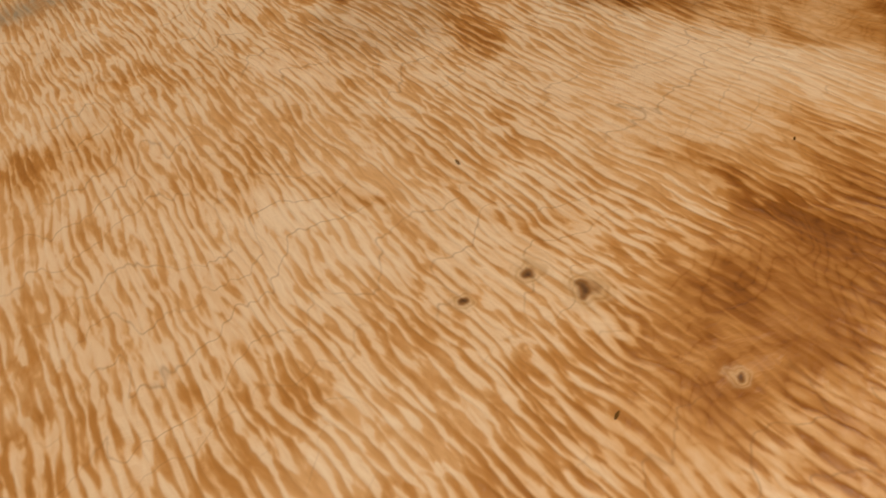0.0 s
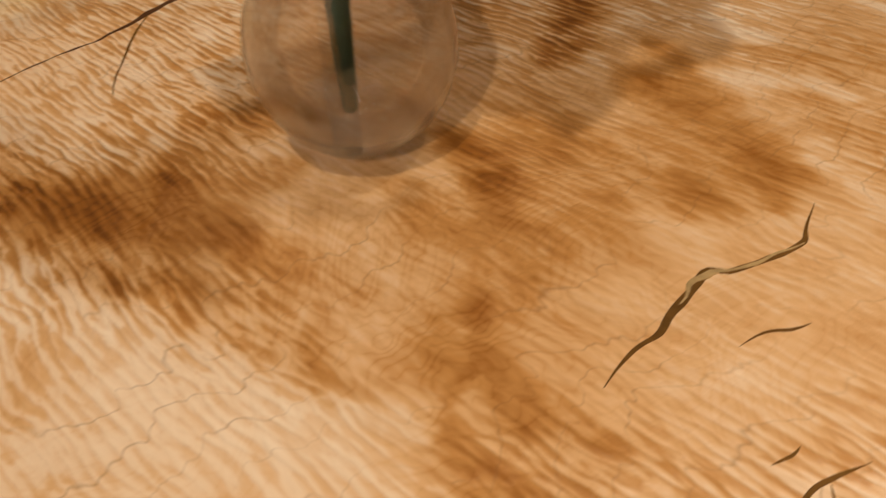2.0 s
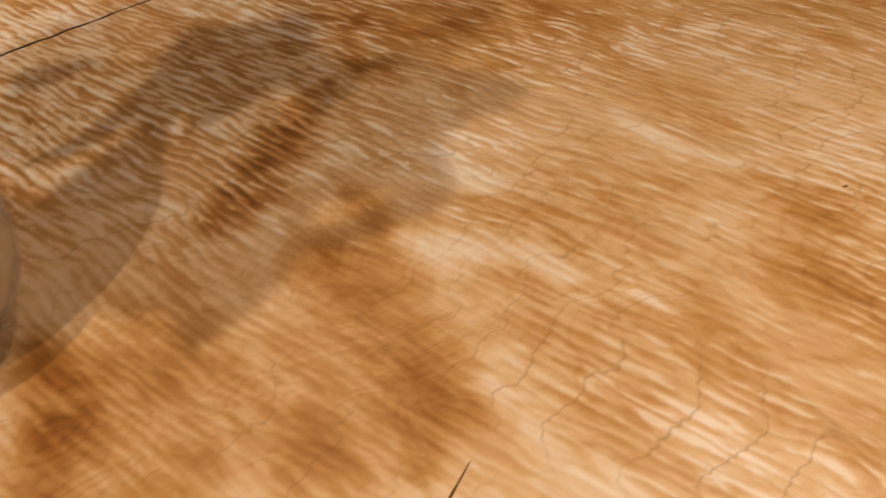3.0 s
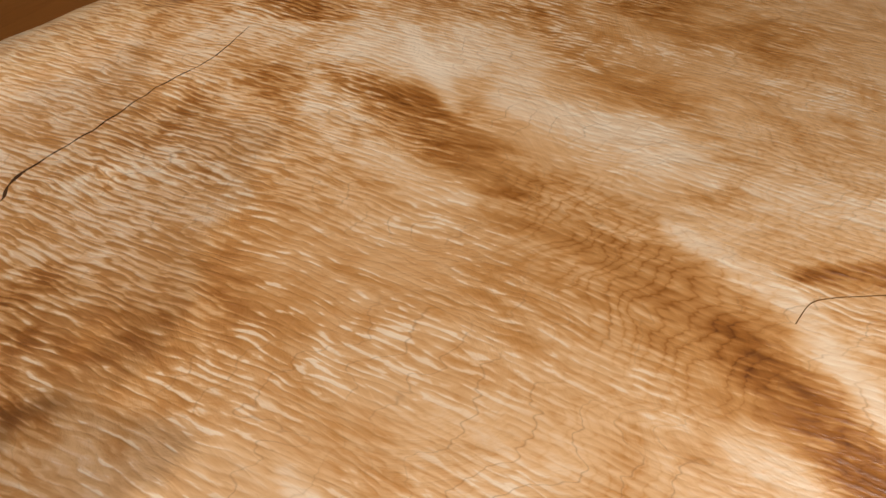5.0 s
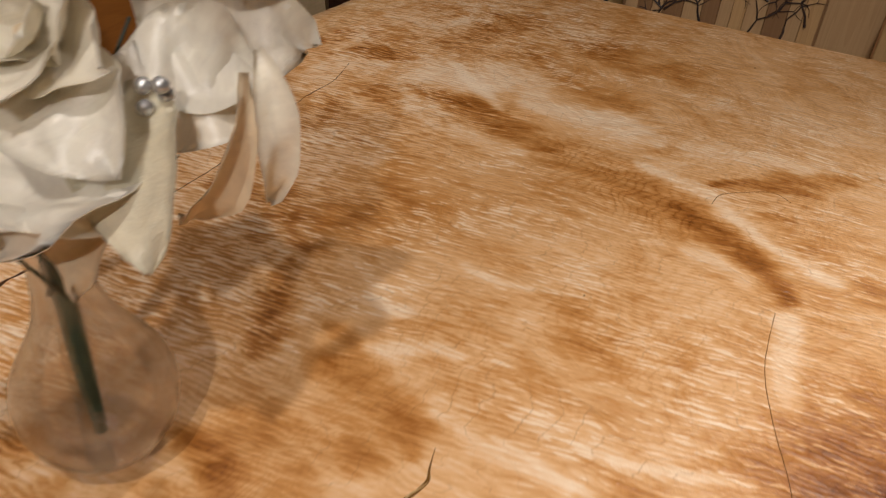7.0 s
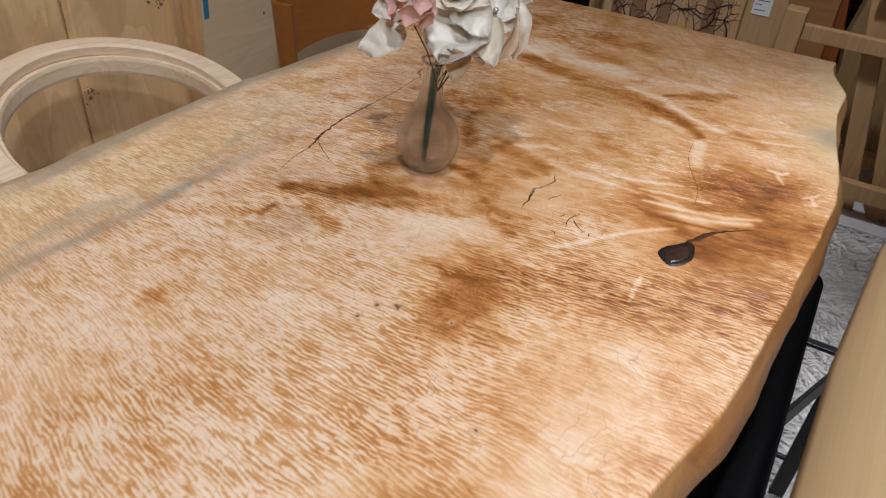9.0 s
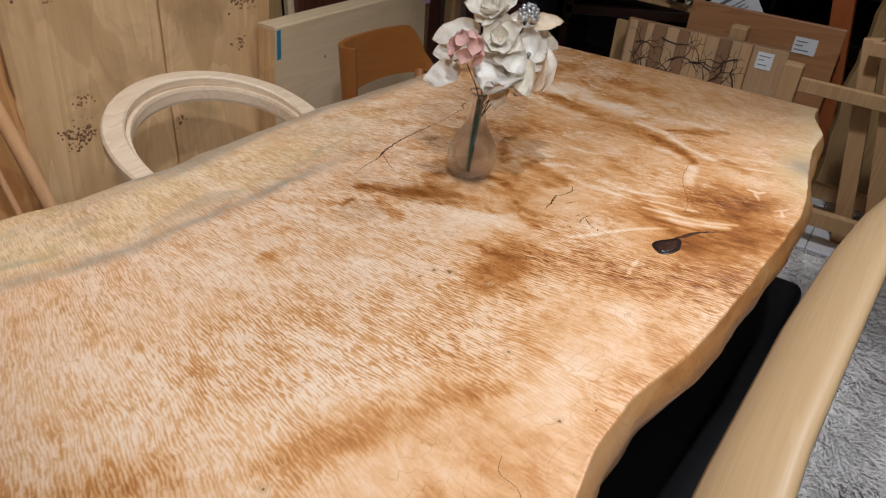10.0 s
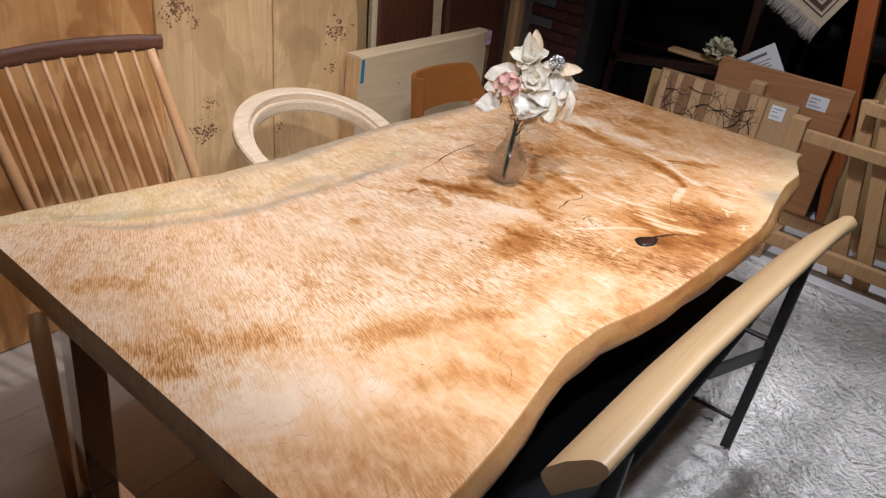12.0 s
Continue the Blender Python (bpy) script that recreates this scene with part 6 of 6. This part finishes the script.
def make_mirror_frame():
    o = Vector((0.18, 3.52, 0.0))
    f = thing("mahogany_frame", "dark mahogany standing frame with a thin wooden ledge", "frame", m=pose(*o))
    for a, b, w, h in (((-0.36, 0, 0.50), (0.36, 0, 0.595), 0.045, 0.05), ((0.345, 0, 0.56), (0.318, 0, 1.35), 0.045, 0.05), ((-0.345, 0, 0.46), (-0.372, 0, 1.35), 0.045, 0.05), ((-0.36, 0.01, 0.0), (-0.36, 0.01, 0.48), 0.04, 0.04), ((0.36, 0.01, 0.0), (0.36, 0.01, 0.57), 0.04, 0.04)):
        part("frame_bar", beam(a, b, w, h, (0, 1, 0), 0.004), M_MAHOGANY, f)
    part("ledge", beam((-0.06, 0.05, 0.612), (0.30, 0.05, 0.606), 0.016, 0.09, (0, 1, 0), 0.002), M_TRESTLE, f, "thin pale wooden ledge")


make_mirror_frame()


def make_white_blossom(x, y, z, r, seed):
    rng = random.Random(seed)
    b = thing("white_blossom", "cream hydrangea blossom lying on the wooden ledge", "flowers", m=pose(x, y, z))
    for k in range(46):
        t = 1 - 1.3 * (k + 0.5) / 46
        a = k * 2.4
        q = math.sqrt(max(0, 1 - t * t))
        d = Vector((q * math.cos(a), q * math.sin(a), t))
        bm = leaf_mesh(r * 0.55, r * 0.6, 0.6, 0.3, 0.3, 0.3, seed + k, 5, 4, 0.0008)
        bmesh.ops.transform(bm, matrix=aimed(d * r * 0.55 + Vector((0, 0, r * 0.6)), d + Vector((rng.uniform(-.6, .6), rng.uniform(-.6, .6), 0.3)), d), verts=bm.verts)
        part("petal", bm, M_BLOSSOM, b, "", True)


make_white_blossom(0.385, 3.545, 0.617, 0.078, 300)


def make_sign():
    s = thing("paper_sign", "white paper sign in a clear leaning holder", "sign", m=pose(0.652, 3.47, 0.795) @ pose(0, 0, 0, -8, -39, 0))
    part("sheet", box((-0.21, 0, -0.17), (0, 0.002, 0)), M_PAPER, s)
    for k, (z, w) in enumerate(((-0.040, 0.11), (-0.066, 0.13), (-0.082, 0.10), (-0.098, 0.12))):
        part("print_line", box((-0.105 - w / 2, -0.0015, z), (-0.105 + w / 2, -0.0004, z + (0.013 if k == 0 else 0.004))), M_INK, s)


make_sign()


def make_carpet():
    c = thing("hanging_carpet", "cream woven carpet with dark border and long fringe", "carpet", m=pose(0.800, 3.60, 0.885) @ pose(0, 0, 0, 0, 27, 0))
    part("weave", box((-0.42, 0, 0), (0, 0.006, 0.40), 0.002, 1), M_CARPET, c)
    for lo, hi in (((-0.38, -0.0025, 0.040), (-0.030, 0.0, 0.047)), ((-0.037, -0.0025, 0.048), (-0.030, 0.0, 0.38)), ((-0.38, -0.0025, 0.060), (-0.050, 0.0, 0.082)), ((-0.072, -0.0025, 0.083), (-0.050, 0.0, 0.38)), ((-0.38, -0.0025, 0.094), (-0.084, 0.0, 0.099)), ((-0.089, -0.0025, 0.100), (-0.084, 0.0, 0.38))):
        part("border", box(lo, hi), M_CARPETDARK, c, "dark patterned border band")
    rng = random.Random(8)
    for k in range(34):
        u, w = rng.uniform(-0.36, -0.10), rng.uniform(0.11, 0.36)
        r = rng.uniform(0.006, 0.016)
        part("woven_flower", box((u - r, -0.002, w - r * 0.7), (u + r, 0.0, w + r * 0.7), 0.0008, 1), (M_CARPETDARK, M_FRINGE, M_PINK)[k % 3], c)
    bm = bmesh.new()
    for k in range(130):
        x = -0.42 + 0.42 * k / 129
        p = Vector((x, 0.003 + rng.uniform(-.004, .004), 0.002))
        d = Vector((rng.uniform(-.016, .016), rng.uniform(-.012, .012), -0.075 + rng.uniform(-.015, .015)))
        t = tube([p, p + d * 0.5 + Vector((rng.uniform(-.004, .004), 0, 0)), p + d], [0.0020, 0.0018, 0.0010], 5)
        me = bpy.data.meshes.new("strand")
        t.to_mesh(me)
        t.free()
        bm.from_mesh(me)
        bpy.data.meshes.remove(me)
    tagged(part("fringe", bm, M_FRINGE, c, "cream cotton fringe"), kind="stuff")


make_carpet()


def make_brick_pier():
    pier = thing("brick_pier", "dark red brick pier with pale joints", "pier", m=pose(-0.80, 3.95, 0), kind="structure")
    part("core", box((-0.24, 0.012, 0.0), (0.24, 0.35, 1.6)), M_MORTAR, pier)
    rng = random.Random(6)
    proto = {}
    for w in (0.105, 0.212):
        bm = box((0, 0, 0), (w - 0.010, 0.03, 0.058), 0.004, 1)
        me = bpy.data.meshes.new("brick")
        bm.to_mesh(me)
        bm.free()
        me.materials.append(M_BRICK)
        proto[w] = me
    grey = proto[0.212].copy()
    grey.materials.clear()
    grey.materials.append(M_BRICKGREY)
    for row in range(18):
        x = -0.24
        first = row % 2
        while x < 0.23:
            w = 0.105 if first else 0.212
            first = 0
            if x + w > 0.245:
                w = 0.105
            if x + w > 0.245:
                break
            b = new("brick", grey if (w > 0.2 and rng.random() < 0.2) else proto[w])
            b.parent = pier
            b.location = (x, -0.004 + rng.uniform(-0.002, 0.002), 0.16 + row * 0.068)
            x += w


make_brick_pier()


def make_dark_cabinet(x0, x1, y0, y1, z1, shelves, label):
    c = thing("dark_cabinet", label, "cabinet", m=pose((x0 + x1) / 2, y0, 0))
    w = (x1 - x0) / 2
    d = y1 - y0
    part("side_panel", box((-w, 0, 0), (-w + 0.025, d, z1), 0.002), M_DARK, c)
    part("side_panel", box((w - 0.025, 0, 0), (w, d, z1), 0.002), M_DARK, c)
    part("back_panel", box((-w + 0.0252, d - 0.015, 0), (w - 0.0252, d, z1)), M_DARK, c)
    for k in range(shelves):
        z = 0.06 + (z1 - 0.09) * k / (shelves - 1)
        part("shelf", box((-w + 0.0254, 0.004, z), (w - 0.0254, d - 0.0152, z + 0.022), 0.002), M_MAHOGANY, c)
    return c


# two cabinets added to fill the dark background, their shade in the colour
make_dark_cabinet(-0.45, 0.60, 4.10, 4.50, 1.7, 5, "open cabinet in the shop end, near-black for the dimness there")
make_dark_cabinet(0.66, 1.80, 4.10, 4.50, 1.7, 6, "open cabinet in the shop end, near-black for the dimness there")
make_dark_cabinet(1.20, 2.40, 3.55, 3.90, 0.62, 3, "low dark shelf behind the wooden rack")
solo("white_jar", lathe([(0.02, 0), (0.035, 0.004), (0.045, 0.03), (0.042, 0.06), (0.025, 0.078), (0.022, 0.085)], 24), M_PAPER, "small white jar on the low dark shelf", "jar", smooth=True).location = (1.34, 3.62, 0.36)


# ---- rug and floor ----
def make_rug():
    rug = thing("shag_rug", "white shaggy rug lying under and beside the bench", "rug", m=pose(1.8, 0.8, 0))
    part("backing", box((-0.90, -2.2, 0.0), (1.2, 1.93, 0.012), 0.004, 2), M_PILE, rug)
    rng = np.random.default_rng(14)
    n = 60000
    x, y = rng.uniform(-0.80, 0.75, n), rng.uniform(-0.75, 1.95, n)
    ang = 1.0 * fractal(x, y, 5, 301) + 1.3 * fractal(x, y, 16, 307) + rng.normal(0, 0.35, n) - 0.6
    length = rng.uniform(0.018, 0.034, n)
    rise = np.clip(0.40 + 0.20 * fractal(x, y, 14, 311) + rng.normal(0, 0.12, n), 0.08, 0.9)
    dx, dy = np.cos(ang), np.sin(ang)
    w = rng.uniform(0.0016, 0.0030, n)
    verts = []
    for s, k, zf in ((0.0, 1.0, 0.0), (0.5, 0.9, 0.75), (1.0, 0.25, 0.85)):
        cx, cy, cz = x + dx * length * s, y + dy * length * s, 0.011 + length * rise * zf
        for sign in (-1, 1):
            verts.append(np.stack([cx - sign * dy * w * k, cy + sign * dx * w * k, cz], -1))
    v = np.stack(verts, 1).reshape(-1, 3)
    b = np.arange(n)[:, None] * 6
    f = np.concatenate([b + np.array([0, 1, 3, 2]), b + np.array([2, 3, 5, 4])])
    me = bpy.data.meshes.new("shag")
    me.from_pydata(v.tolist(), [], f.tolist())
    me.materials.append(M_PILE)
    ob = new("shag", me)
    ob.parent = rug
    tagged(ob, "long white shag pile", kind="stuff")


make_rug()


def make_floor():
    planks = thing("plank_floor", "grey washed floor planks", "floor", m=pose(0, 0, 0), kind="structure")
    rng = random.Random(9)
    x, k = -1.0, 0
    while x < 0.89:
        y = -2.4 + 0.4 * (k % 3)
        while y < 2.8:
            y1 = min(y + 1.2, 2.8)
            bm = box((x + 0.0003, y + 0.0003, -0.0118), (min(x + 0.15, 0.895) - 0.0003, y1 - 0.0003, -0.0005 + rng.uniform(-0.0002, 0.0002)), 0.0006, 1)
            part("plank", bm, M_PLANK, planks)
            y = y1
        x, k = x + 0.15, k + 1
    tiles = thing("tile_floor", "white floor tiles at the shop's far end", "floor", m=pose(0, 0, 0), kind="structure")
    for i in range(10):
        for j in range(5):
            part("tile", box((-1.0 + 0.45 * i + 0.0015, 2.801 + 0.45 * j, -0.0118), (-1.0 + 0.45 * (i + 1) - 0.0015, 2.801 + 0.45 * (j + 1) - 0.003, -0.0006), 0.0015, 1), M_TILE, tiles)


make_floor()
